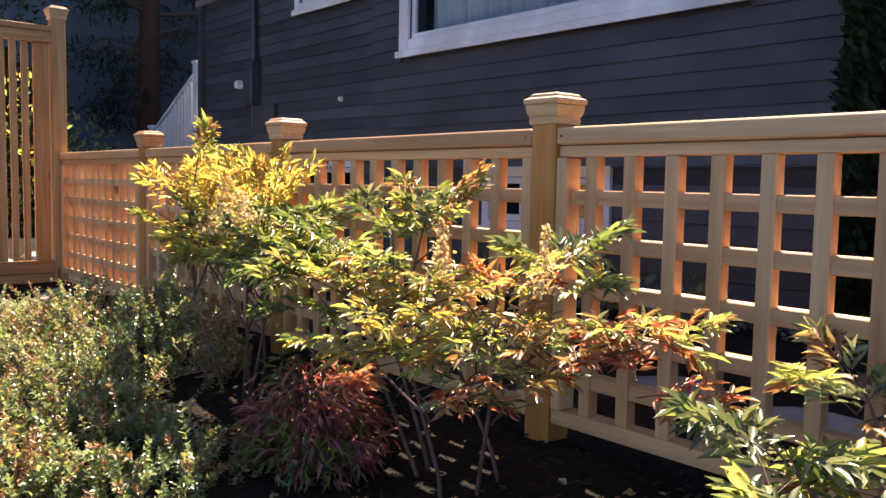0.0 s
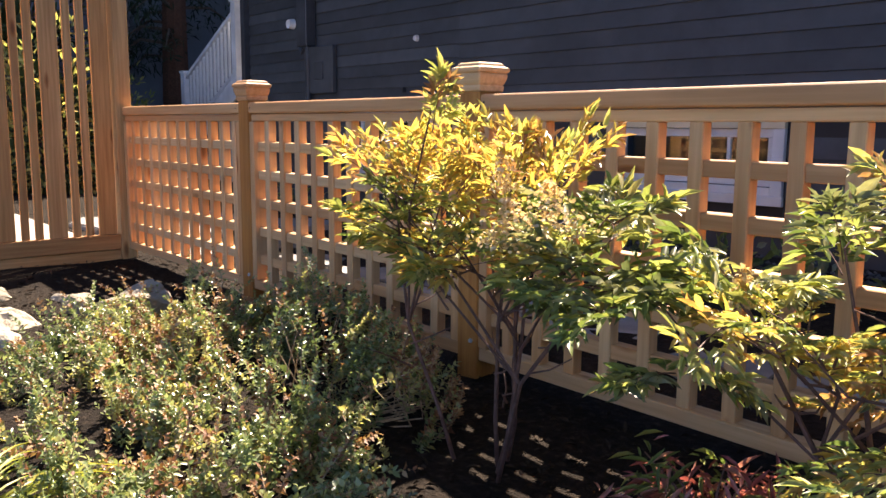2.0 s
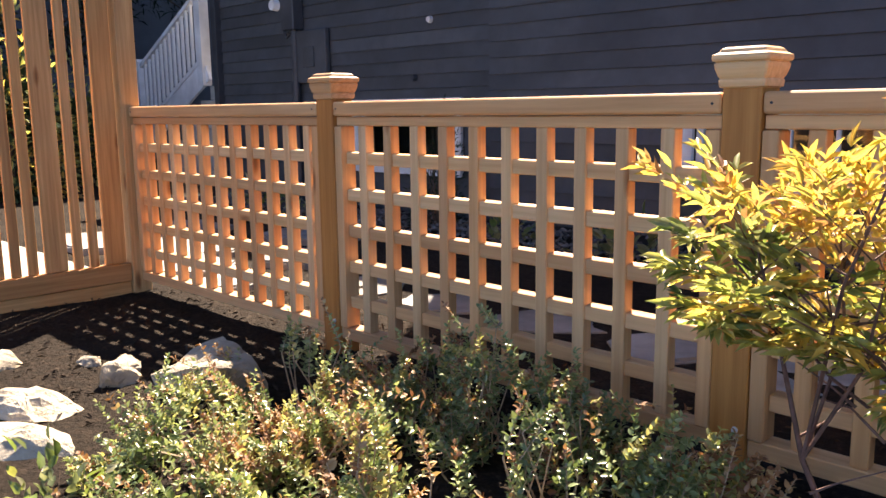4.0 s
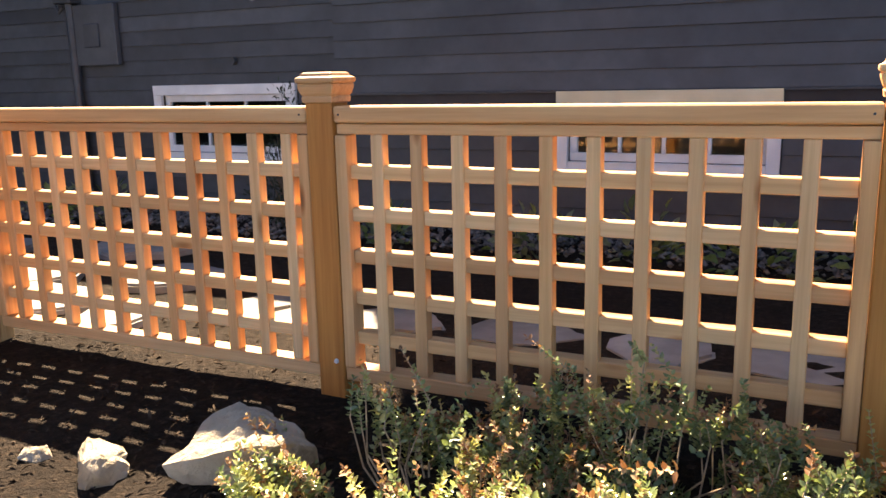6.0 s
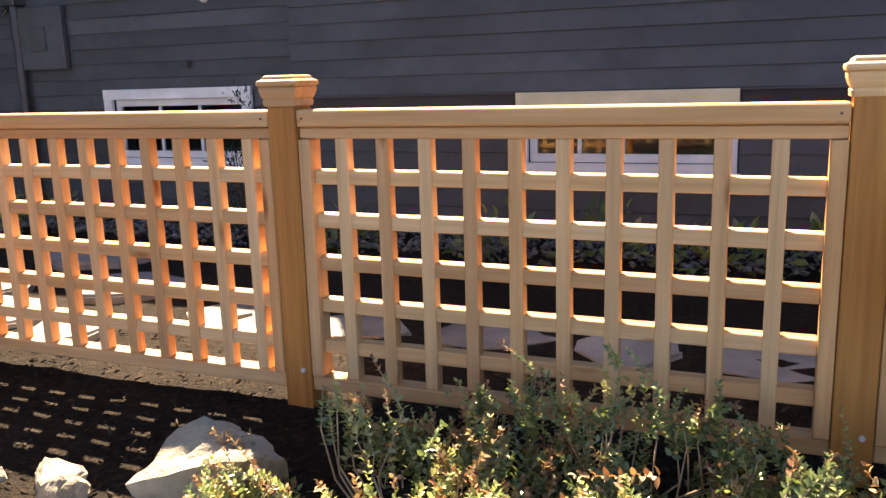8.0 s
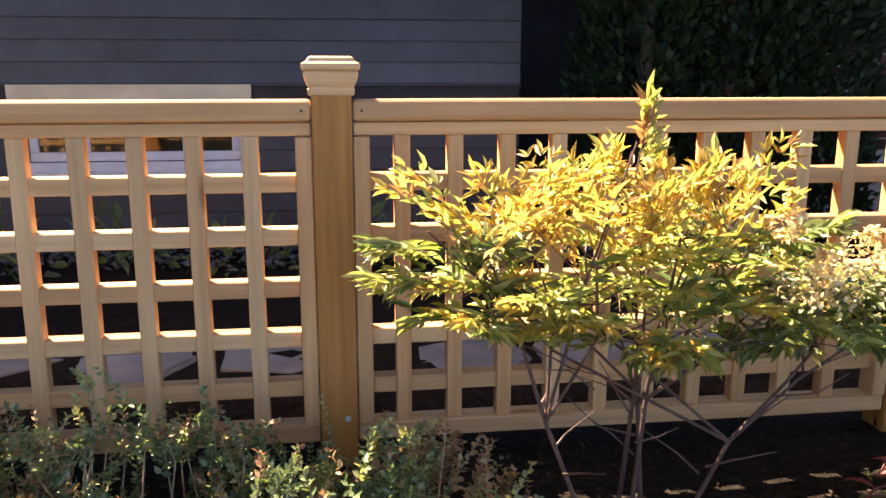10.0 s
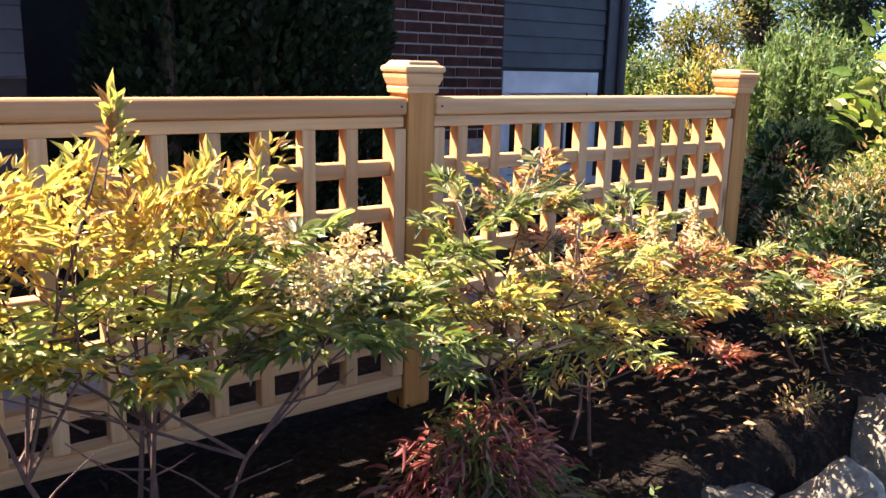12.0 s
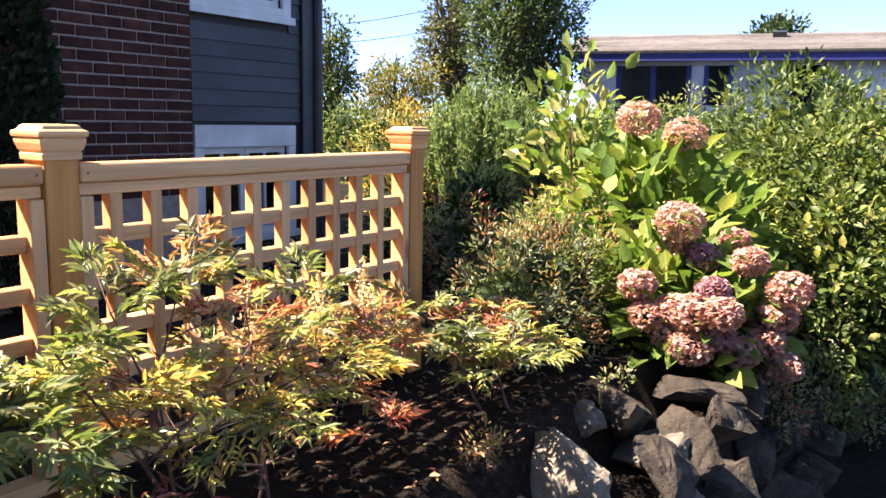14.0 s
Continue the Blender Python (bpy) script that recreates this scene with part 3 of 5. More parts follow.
x = -2.5
k = 0
while x < 3.6:
    rx = rs.uniform(0.19, 0.30)
    slab("flagstone", x + rx, 0.72 + rs.uniform(-0.08, 0.1), rx * 0.97, rs.uniform(0.17, 0.25), -0.092, 0.04, FLAG, "pale grey irregular flagstone set in dark mulch", "flagstone path", k)
    x += 2 * rx + rs.uniform(0.02, 0.09)
    k += 1
for cx, cy, rx, ry in ((-3.35, 0.36, 0.36, 0.26), (-2.75, 0.30, 0.17, 0.2), (-3.9, 0.75, 0.4, 0.28), (-3.05, 0.95, 0.3, 0.24), (-4.6, 0.4, 0.42, 0.3), (-4.7, 1.1, 0.4, 0.3), (-3.7, 1.5, 0.35, 0.3)):
    slab("flagstone", cx, cy, rx, ry, -0.07, 0.05, FLAG, "large pale flagstone in sunlight beside the steps", "flagstone path", int(cx * 100) + 900)
walkway = bmesh.new()
box(walkway, -16, -3.25, -2.6, 0.02, -0.5, -0.045)
tagged(part("pavement", walkway, CONCRETE, None), "pale sunlit concrete walk beyond the board fence", "pavement", kind="structure")

# gravel strip along the foundation
gvv, gff = [], []
octa = np.array([(1, 0, 0), (-1, 0, 0), (0, 1, 0), (0, -1, 0), (0, 0, 1), (0, 0, -1)], float)
octf = ((0, 2, 4), (2, 1, 4), (1, 3, 4), (3, 0, 4), (2, 0, 5), (1, 2, 5), (3, 1, 5), (0, 3, 5))
rg = np.random.default_rng(4)
for k in range(4600):
    c = np.array((rg.uniform(-6.5, 5.2), rg.uniform(1.98, 2.66), -0.045 + rg.uniform(0, 0.05)))
    s = rg.uniform(0.010, 0.027) * np.array((1, rg.uniform(0.7, 1), rg.uniform(0.5, 0.8)))
    a = rg.uniform(0, 6.28)
    rot = np.array(((math.cos(a), -math.sin(a), 0), (math.sin(a), math.cos(a), 0), (0.2, 0.1, 1)))
    gvv.append((octa * s * rg.uniform(0.8, 1.2, (6, 1))) @ rot.T + c)
    gff += [tuple(q + 6 * k for q in f) for f in octf]
tagged(put("gravel", mesh_np("gravel", np.concatenate(gvv), gff, PEBBLE, False)), "grey gravel strip along the house foundation", "gravel", kind="stuff")


# ---- rocks ----
def rock(x, y, z, sx, sy, sz, seed, mat, label, turn=0, group="boulders along the bed", lean=0, flat=1.0):
    """Angular boulder: a hull of a few points, bevelled and roughened."""
    r = random.Random(seed)
    bm = bmesh.new()
    for k in range(11):
        v = Vector((r.gauss(0, 1), r.gauss(0, 1), r.gauss(0, 1))).normalized()
        bm.verts.new((v.x * sx * r.uniform(0.85, 1.1), v.y * sy * r.uniform(0.85, 1.1), v.z * sz * r.uniform(0.85, 1.1)))
    res = bmesh.ops.convex_hull(bm, input=bm.verts)
    bmesh.ops.delete(bm, geom=[g for g in res["geom_interior"] if isinstance(g, bmesh.types.BMVert)], context="VERTS")
    bmesh.ops.subdivide_edges(bm, edges=bm.edges[:], cuts=5, use_grid_fill=True)
    bmesh.ops.triangulate(bm, faces=bm.faces)
    bmesh.ops.smooth_vert(bm, verts=bm.verts, factor=0.3, use_axis_x=True, use_axis_y=True, use_axis_z=True)
    for v in bm.verts:
        if v.co.z > flat * sz:
            v.co.z = flat * sz + 0.15 * (v.co.z - flat * sz)
    off = Vector((seed * 3.7, seed * 1.3, 0))
    m = min(sx, sy, sz)
    for v in bm.verts:
        d = v.co.normalized()
        v.co += d * m * (0.18 * noise.noise(v.co / m * 1.3 + off) + 0.16 * (0.35 - abs(noise.noise(v.co / m * 2.7 + off))) + 0.06 * noise.noise(v.co / m * 7 + off))
    ob = part("boulder", bm, mat, None, "", pose(x, y, z, lean, lean * 0.5, turn))
    return tagged(ob, label, "rock", group)


rock(-1.41, -0.575, -0.03, 0.20, 0.17, 0.17, 4, STONE, "pale angular boulder at the mulch edge", 20, flat=0.55, lean=8)
rock(-1.78, -0.70, -0.05, 0.13, 0.10, 0.09, 8, STONE, "pale wedge-shaped garden boulder on mulch", -30)
rock(-1.98, -0.70, -0.06, 0.055, 0.05, 0.04, 12, STONE, "small rounded tan stone on mulch", 0)
rock(-1.66, -0.98, -0.06, 0.19, 0.14, 0.10, 5, STONE, "broad pale boulder beside low shrubs", 40, flat=0.6)
rock(-1.38, -1.14, -0.09, 0.22, 0.16, 0.11, 9, STONE, "broad flat pale boulder beside low shrubs", 10, flat=0.6)
rock(-2.2, -0.95, -0.08, 0.15, 0.1, 0.09, 15, STONE, "pale boulder against the board fence", 70)
rock(2.63, -0.85, -0.26, 0.19, 0.20, 0.25, 21, STONE, "large pale angular boulder with leaf shadows", 25, lean=12)
rock(2.16, -0.93, -0.21, 0.19, 0.15, 0.16, 22, STONE, "pale rough boulder at the bed edge", -20)
rock(1.92, -0.80, -0.19, 0.17, 0.13, 0.13, 23, MIDSTONE, "grey rough boulder at the bed edge", 10)
rock(3.14, -0.94, -0.26, 0.24, 0.16, 0.2, 24, MIDSTONE, "pale craggy boulder in the rock edge", 50)
for x, y, z, sx, sy, sz, seed in ((3.26, -0.80, -0.16, 0.21, 0.13, 0.13, 25), (3.62, -1.0, -0.2, 0.2, 0.14, 0.15, 26), (3.02, -0.74, -0.13, 0.10, 0.09, 0.09, 27), (2.96, -1.12, -0.4, 0.2, 0.14, 0.16, 28), (2.45, -1.15, -0.42, 0.2, 0.14, 0.15, 29)):
    rock(x, y, z, sx, sy, sz, seed, DARKSTONE if seed in (25, 26) else MIDSTONE, "weathered stone set into the bed edge", seed * 31)
rw = random.Random(31)
for row in range(3):
    for k in range(13):
        x = 2.6 + k * 0.36 + rw.uniform(-0.08, 0.08) + 0.15 * row
        rock(x, -1.27 + 0.11 * row + rw.uniform(-0.04, 0.04), -0.68 + 0.23 * row, rw.uniform(0.17, 0.24), rw.uniform(0.13, 0.18), rw.uniform(0.12, 0.17), 40 + row * 20 + k, DARKSTONE,
             "brown-grey stone in the dry rock retaining wall", rw.uniform(0, 180), "stones of the retaining wall")
for k in range(12):
    rock(-1.2 + k * 0.34, min(bed_edge(-1.2 + k * 0.34), -1.05) - 0.17 + rw.uniform(-0.04, 0.04), -0.50 + rw.uniform(-0.04, 0.04), 0.21, 0.15, 0.26, 140 + k, DARKSTONE,
         "brown-grey stone in the dry rock retaining wall", rw.uniform(0, 180), "stones of the retaining wall")

# ---- plants ----
PALETWIG = surface("pale_twig", [(0.3, (0.24, 0.16, 0.10)), (0.7, (0.48, 0.37, 0.25))], 40, 0.8, 90, 0.002, 0.5)
YELLOW = leaf_mat("yellow_leaf", [(0.0, (0.46, 0.25, 0.10)), (0.25, (0.60, 0.41, 0.12)), (0.7, (0.66, 0.52, 0.16)), (1.0, (0.46, 0.46, 0.17))], 0.5)
LIME = leaf_mat("lime_leaf", [(0.0, (0.44, 0.45, 0.17)), (0.5, (0.32, 0.38, 0.14)), (1.0, (0.60, 0.52, 0.22))], 0.48)
GREEN = leaf_mat("green_leaf", [(0.0, (0.11, 0.17, 0.06)), (0.5, (0.20, 0.27, 0.09)), (1.0, (0.34, 0.36, 0.13))], 0.4, 0.45, 0.3)
DEEP = leaf_mat("deep_green_leaf", [(0.0, (0.12, 0.155, 0.085)), (0.6, (0.20, 0.235, 0.135)), (1.0, (0.37, 0.355, 0.22))], 0.33, 0.36, 0.5)
RED = leaf_mat("red_leaf", [(0.0, (0.42, 0.07, 0.06)), (0.5, (0.58, 0.19, 0.12)), (1.0, (0.66, 0.36, 0.20))], 0.48)
BURGUNDY = leaf_mat("burgundy_leaf", [(0.0, (0.24, 0.06, 0.075)), (0.5, (0.40, 0.125, 0.14)), (1.0, (0.54, 0.29, 0.26))], 0.38)
BRONZE = leaf_mat("bronze_leaf", [(0.0, (0.32, 0.15, 0.09)), (0.5, (0.46, 0.26, 0.13)), (1.0, (0.58, 0.43, 0.21))], 0.42)
HEBE = leaf_mat("small_grey_green_leaf", [(0.0, (0.13, 0.20, 0.09)), (0.5, (0.28, 0.35, 0.17)), (1.0, (0.46, 0.49, 0.27))], 0.42, 0.3, 0.6)
HEBE_DARK = leaf_mat("small_dark_green_leaf", [(0.0, (0.09, 0.14, 0.06)), (1.0, (0.22, 0.28, 0.13))], 0.3, 0.3, 0.6)
HEBE_PALE = leaf_mat("small_yellowish_leaf", [(0.0, (0.32, 0.34, 0.14)), (1.0, (0.50, 0.47, 0.22))], 0.44, 0.35, 0.5)
HEBE_BROWN = leaf_mat("small_brown_leaf", [(0.0, (0.19, 0.08, 0.045)), (0.6, (0.36, 0.19, 0.10)), (1.0, (0.48, 0.36, 0.20))], 0.25, 0.6)
CREAMFL = leaf_mat("dry_cream_flower", [(0.0, (0.66, 0.46, 0.25)), (1.0, (0.88, 0.72, 0.48))], 0.3, 0.8, 0.1)
PINKFL = leaf_mat("dusty_pink_petal", [(0.0, (0.52, 0.26, 0.27)), (0.5, (0.66, 0.41, 0.40)), (1.0, (0.72, 0.54, 0.45))], 0.35, 0.7, 0.1)
MAUVEFL = leaf_mat("mauve_petal", [(0.0, (0.36, 0.15, 0.24)), (0.5, (0.52, 0.28, 0.37)), (1.0, (0.62, 0.42, 0.44))], 0.35, 0.7, 0.1)
# Conifer green taken near black, with the hedge's house shade put into it.
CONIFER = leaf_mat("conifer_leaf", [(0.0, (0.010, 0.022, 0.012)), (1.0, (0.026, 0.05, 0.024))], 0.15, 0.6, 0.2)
GREYGREEN = leaf_mat("grey_green_needle", [(0.0, (0.14, 0.24, 0.09)), (1.0, (0.30, 0.40, 0.18))], 0.35, 0.6, 0.15)
TREE_A = leaf_mat("tree_leaf", [(0.0, (0.05, 0.10, 0.03)), (1.0, (0.15, 0.21, 0.06))], 0.3, 0.5)
# Also fills shrub interiors, where its darkness stands for the shade inside.
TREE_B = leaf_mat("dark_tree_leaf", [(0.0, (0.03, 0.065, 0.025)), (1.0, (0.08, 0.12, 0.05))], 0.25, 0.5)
TREE_C = leaf_mat("gold_tree_leaf", [(0.0, (0.20, 0.20, 0.05)), (1.0, (0.42, 0.33, 0.08))], 0.35, 0.5)
DRAB = leaf_mat("drab_tree_leaf", [(0.0, (0.07, 0.065, 0.04)), (1.0, (0.20, 0.17, 0.11))], 0.25, 0.6)
HYDRANGEA = leaf_mat("hydrangea_leaf", [(0.0, (0.10, 0.19, 0.045)), (0.6, (0.19, 0.30, 0.07)), (1.0, (0.38, 0.43, 0.12))], 0.42, 0.55, 0.2)
HOLLY = leaf_mat("evergreen_leaf", [(0.0, (0.05, 0.09, 0.025)), (0.6, (0.11, 0.17, 0.045)), (1.0, (0.25, 0.29, 0.08))], 0.3, 0.5, 0.3)
GOLD = leaf_mat("golden_shrub_leaf", [(0.0, (0.38, 0.22, 0.04)), (1.0, (0.60, 0.48, 0.09))], 0.4, 0.5)
GRASSY = leaf_mat("lime_grass_blade", [(0.0, (0.30, 0.36, 0.05)), (1.0, (0.52, 0.50, 0.12))], 0.45, 0.4)


def unit(v):
    return v / (np.linalg.norm(v) + 1e-9)


class Sprays:
    """Gathers leaves by material for one plant."""

    def __init__(self, seed):
        self.rng = np.random.default_rng(seed)
        self.sets = {}
        self.bm = bmesh.new()

    def leaf(self, mat, p, d, size, width):
        self.sets.setdefault(mat.name, (mat, []))[1].append((*p, *d, size, width))

    def build(self, plant, twigs, shape=0, spin=0.55, names=None):
        if len(self.bm.verts):
            part("stem", self.bm, twigs, plant)["kind"] = "stuff"
        for nm, (mat, rows) in self.sets.items():
            a = np.array(rows)
            leaves((names or {}).get(nm, nm.replace("_leaf", "_foliage")), a[:, :3], a[:, 3:6], a[:, 6], a[:, 7], mat, plant, shape=shape, rng=self.rng, spin=spin)["kind"] = "stuff"


def frond(s, p, d, length, mats, leaf=0.045, droop=0.3, pinnae=5, per=3, acute=0.6):
    """Compound leaf: a rachis with pairs of side sprays of pointed leaflets that lean towards its tip."""
    g = s.rng
    d = unit(np.array(d, float))
    pts = [np.array(p, float)]
    for k in range(4):
        d = unit(d + np.array((0, 0, -droop * 0.25)))
        pts.append(pts[-1] + d * length / 4)
    tube(s.bm, [tuple(q) for q in pts], [0.0016, 0.0014, 0.0012, 0.001, 0.0008], 4)
    side = unit(np.cross(d, (0, 0, 1)) + g.normal(0, 0.25, 3))
    flip = unit(np.cross(side, d))
    for k in range(1, pinnae + 1):
        f = k / pinnae
        c = pts[0] + (pts[-1] - pts[0]) * f * 0.98
        c[2] = np.interp(f, np.linspace(0, 1, 5), [q[2] for q in pts])
        for sg in ((-1, 1) if k < pinnae else (-1, 0, 1)):
            dd = unit(d * (0.75 + 0.25 * f) + side * sg * acute + flip * g.normal(0, 0.2) + g.normal(0, 0.10, 3) + np.array((0, 0, 0.16)))
            ln = length * 0.44 * (1.2 - 0.6 * f)
            mat = mats[int(g.integers(len(mats)))]
            sd = unit(np.cross(dd, flip) + g.normal(0, 0.15, 3))
            for q in range(per):
                at = c + dd * ln * (q + 0.7) / per
                for sg2 in (-1, 1) if q < per - 1 else (-1, 0, 1):
                    ld = unit(dd * (0.85 if sg2 else 1.2) + sd * sg2 * acute + g.normal(0, 0.20, 3) + np.array((0, 0, 0.06 - 0.3 * droop * g.uniform())))
                    z = leaf * g.uniform(0.6, 1.25) * (1.1 if not sg2 else 1.0)
                    s.leaf(mat, at, ld, z, z * 0.29)


def nandina(name, label, base, tips, seed, leaf=0.045, cream=(), bare=0.0):
    """Several cane-like stems from the ground, each topped by a whorl of fronds.
    tips: (x, y, z, fronds, length, lift, materials)."""
    s = Sprays(seed)
    g = s.rng
    plant = thing(name, label, "shrub", "nandina shrubs", at=pose(*base))
    b = np.array(base)
    last = None
    for n, (x, y, z, count, length, lift, mats) in enumerate(tips):
        t = np.array((x, y, z)) - b
        if n % 4 == 0 or last is None:
            foot = np.array((g.normal(0, 0.05) + t[0] * 0.3, g.normal(0, 0.04) + t[1] * 0.3, -0.04))
            mid = foot * 0.5 + t * 0.5 + g.normal(0, 0.02, 3)
            mid[2] = t[2] * 0.5
            tube(s.bm, [tuple(foot), tuple(foot * 0.6 + mid * 0.4 + g.normal(0, 0.008, 3)), tuple(mid), tuple(mid * 0.5 + t * 0.5 + g.normal(0, 0.01, 3)), tuple(t)], [0.006, 0.0052, 0.0045, 0.0032, 0.002], 6)
            last = mid
        else:
            mid = last * 0.45 + t * 0.55 + g.normal(0, 0.02, 3)
            tube(s.bm, [tuple(last), tuple(mid), tuple(t)], [0.0036, 0.0028, 0.0018], 5)
        for k in range(count):
            a = 2.4 * k + g.uniform(-0.4, 0.4)
            up = lift + g.uniform(-0.3, 0.35)
            o = t - np.array((0, 0, 1)) * g.uniform(0, 0.09)
            frond(s, o, (math.cos(a), math.sin(a), up), length * g.uniform(0.75, 1.2), mats, leaf * (0.80 if mats is Y1 else 1.12 if mats[0] is DEEP else 0.9), 0.12 if mats is Y1 else 0.4, per=2 if mats is Y1 else 3, acute=0.62 if mats is Y1 else 0.7)
        for k in range(3):
            a = g.uniform(0, 6.28)
            o = mid + (t - mid) * g.uniform(-0.4, 0.3)
            e = o + np.array((math.cos(a), math.sin(a), 0.5)) * g.uniform(0.06, 0.16)
            tube(s.bm, [tuple(o), tuple((o + e) / 2 + g.normal(0, 0.01, 3)), tuple(e)], [0.003, 0.002, 0.0012], 4)
    s.build(plant, REDTWIG)
    for x, y, z, h, r in cream:
        c = np.array((x, y, z)) - b
        s2 = Sprays(seed + 50)
        for k in range(int(90 + 7000 * r)):
            u = g.uniform(0, 1) ** 1.4
            q = c + np.array((g.normal(0, r * (1.1 - u)), g.normal(0, r * (1.1 - u)), h * (u - 0.5)))
            s2.leaf(CREAMFL, q, unit(g.normal(0, 1, 3)), g.uniform(0.007, 0.013), 0.009)
        s2.build(plant, REDTWIG, names={CREAMFL.name: "flower_spike"})
    return plant


Y1, Y2 = [YELLOW, YELLOW, YELLOW, YELLOW, BRONZE, LIME], [YELLOW, LIME, LIME, GREEN]
G1, G2 = [GREEN, LIME, LIME], [DEEP, GREEN, GREEN]
D1, D2 = [DEEP, DEEP, GREEN, LIME], [DEEP, BRONZE, LIME, DEEP]
R1, R2 = [RED, BRONZE, RED], [LIME, YELLOW, GREEN, BRONZE, BRONZE, LIME]
F1 = [LIME, BRONZE, BRONZE, DEEP, RED]
tips1 = [(0.26, -0.52, 0.58, 6, 0.20, 0.9, Y1), (0.36, -0.44, 0.58, 6, 0.18, 1.2, Y1), (0.50, -0.60, 0.77, 1, 0.11, 6.0, [BRONZE, LIME]), (0.46, -0.54, 0.55, 6, 0.18, 1.0, Y1),
         (0.58, -0.45, 0.58, 6, 0.18, 1.3, Y1), (0.68, -0.46, 0.57, 5, 0.19, 1.1, Y1), (0.34, -0.54, 0.51, 6, 0.17, 0.6, Y2), (0.50, -0.56, 0.48, 5, 0.15, 0.5, Y2), (0.62, -0.38, 0.50, 6, 0.17, 0.5, G1),
         (0.58, -0.58, 0.46, 4, 0.15, 0.5, Y2), (0.78, -0.52, 0.45, 4, 0.15, 0.3, G1), (0.90, -0.50, 0.50, 5, 0.16, 0.6, D1), (0.94, -0.56, 0.45, 4, 0.15, 0.4, G2),
         (0.16, -0.52, 0.61, 2, 0.13, 0.2, D1), (1.00, -0.57, 0.42, 3, 0.15, 0.3, [LIME, GREEN, GREEN]), (0.22, -0.50, 0.54, 3, 0.13, 0.4, Y2), (0.64, -0.50, 0.64, 2, 0.13, 3.0, Y1), (0.74, -0.48, 0.62, 2, 0.14, 1.8, Y1),
         (0.84, -0.40, 0.56, 3, 0.14, 0.7, D1)]
nandina("nandina_shrub", "heavenly bamboo shrub, yellow new growth over green", (0.58, -0.47, -0.06), tips1, 2, 0.047, [(0.90, -0.66, 0.585, 0.09, 0.042), (0.81, -0.67, 0.55, 0.09, 0.040), (0.76, -0.64, 0.65, 0.09, 0.014)])
tips2 = [(1.16, -0.50, 0.50, 4, 0.13, 0.6, D1), (1.30, -0.52, 0.42, 6, 0.16, 0.3, Y2), (1.48, -0.46, 0.58, 5, 0.13, 0.9, D2), (1.60, -0.56, 0.44, 6, 0.17, 0.3, R2),
         (1.70, -0.42, 0.48, 4, 0.13, 0.8, F1), (1.80, -0.57, 0.40, 6, 0.17, 0.2, R2), (1.90, -0.44, 0.50, 4, 0.12, 0.8, D1), (2.02, -0.54, 0.38, 6, 0.15, 0.3, F1),
         (1.55, -0.64, 0.34, 5, 0.16, 0.1, Y2), (1.84, -0.62, 0.28, 4, 0.14, 0.1, F1), (2.14, -0.48, 0.40, 5, 0.13, 0.5, [BRONZE, LIME, RED]), (1.12, -0.58, 0.40, 3, 0.13, 0.3, D1),
         (1.42, -0.42, 0.38, 5, 0.15, 0.2, F1), (1.70, -0.84, 0.33, 2, 0.09, 0.2, R1), (1.68, -0.68, 0.38, 5, 0.14, 0.3, [LIME, YELLOW]), (2.16, -0.52, 0.37, 2, 0.12, 0.3, R1),
         (1.32, -0.44, 0.54, 4, 0.13, 0.8, D1), (1.24, -0.60, 0.46, 4, 0.15, 0.3, [YELLOW, LIME])]
nandina("nandina_shrub", "heavenly bamboo shrub, green with reddish bronze tips", (1.68, -0.50, -0.06), tips2, 7, 0.038, [(1.74, -0.63, 0.52, 0.13, 0.020), (1.98, -0.57, 0.52, 0.13, 0.018), (1.2, -0.52, 0.47, 0.06, 0.015)])
tips3 = [(2.62, -0.50, 0.27, 6, 0.15, 0.3, F1), (2.80, -0.46, 0.24, 6, 0.15, 0.3, R2), (2.45, -0.58, 0.28, 5, 0.14, 0.6, D1), (2.62, -0.66, 0.22, 5, 0.15, 0.5, [DEEP, LIME]),
         (2.48, -0.36, 0.36, 4, 0.12, 0.9, [BRONZE, DEEP, LIME]), (2.98, -0.54, 0.20, 6, 0.15, 0.2, [LIME, YELLOW, LIME]), (2.74, -0.50, 0.17, 2, 0.09, 0.3, R1), (2.90, -0.42, 0.30, 5, 0.13, 0.4, [BRONZE, LIME, RED])]
nandina("nandina_shrub", "small heavenly bamboo shrub with reddening leaves", (2.68, -0.50, -0.06), tips3, 13, 0.045)


def lace_shrub(name, label, base, spread, height, count, seed, mats, leaf=0.035, width=0.14):
    """Low weeping shrub with thin drooping leaves."""
    s = Sprays(seed)
    g = s.rng
    plant = thing(name, label, "shrub", at=pose(*base))
    for k in range(count):
        a, r = g.uniform(0, 6.28), math.sqrt(g.uniform(0, 1))
        e = np.array((math.cos(a) * r * spread[0], math.sin(a) * r * spread[1], height * (1 - 0.75 * r * r) * g.uniform(0.75, 1.05)))
        m = e * 0.5 + np.array((0, 0, height * 0.28))
        if k % 3 == 0:
            tube(s.bm, [(0, 0, -0.03), tuple(m), tuple(e)], [0.004, 0.0025, 0.001], 4)
        mat = mats[int(g.integers(len(mats)))]
        for q in range(16):
            u = g.uniform(0, 1)
            p = e * (0.6 + 0.4 * u) + g.normal(0, 0.018, 3)
            d = unit(np.array((math.cos(a), math.sin(a), -0.5)) + g.normal(0, 0.6, 3))
            z = leaf * g.uniform(0.6, 1.3)
            s.leaf(mat, p, d, z, z * width * 1.6)
    s.build(plant, REDTWIG)
    return plant


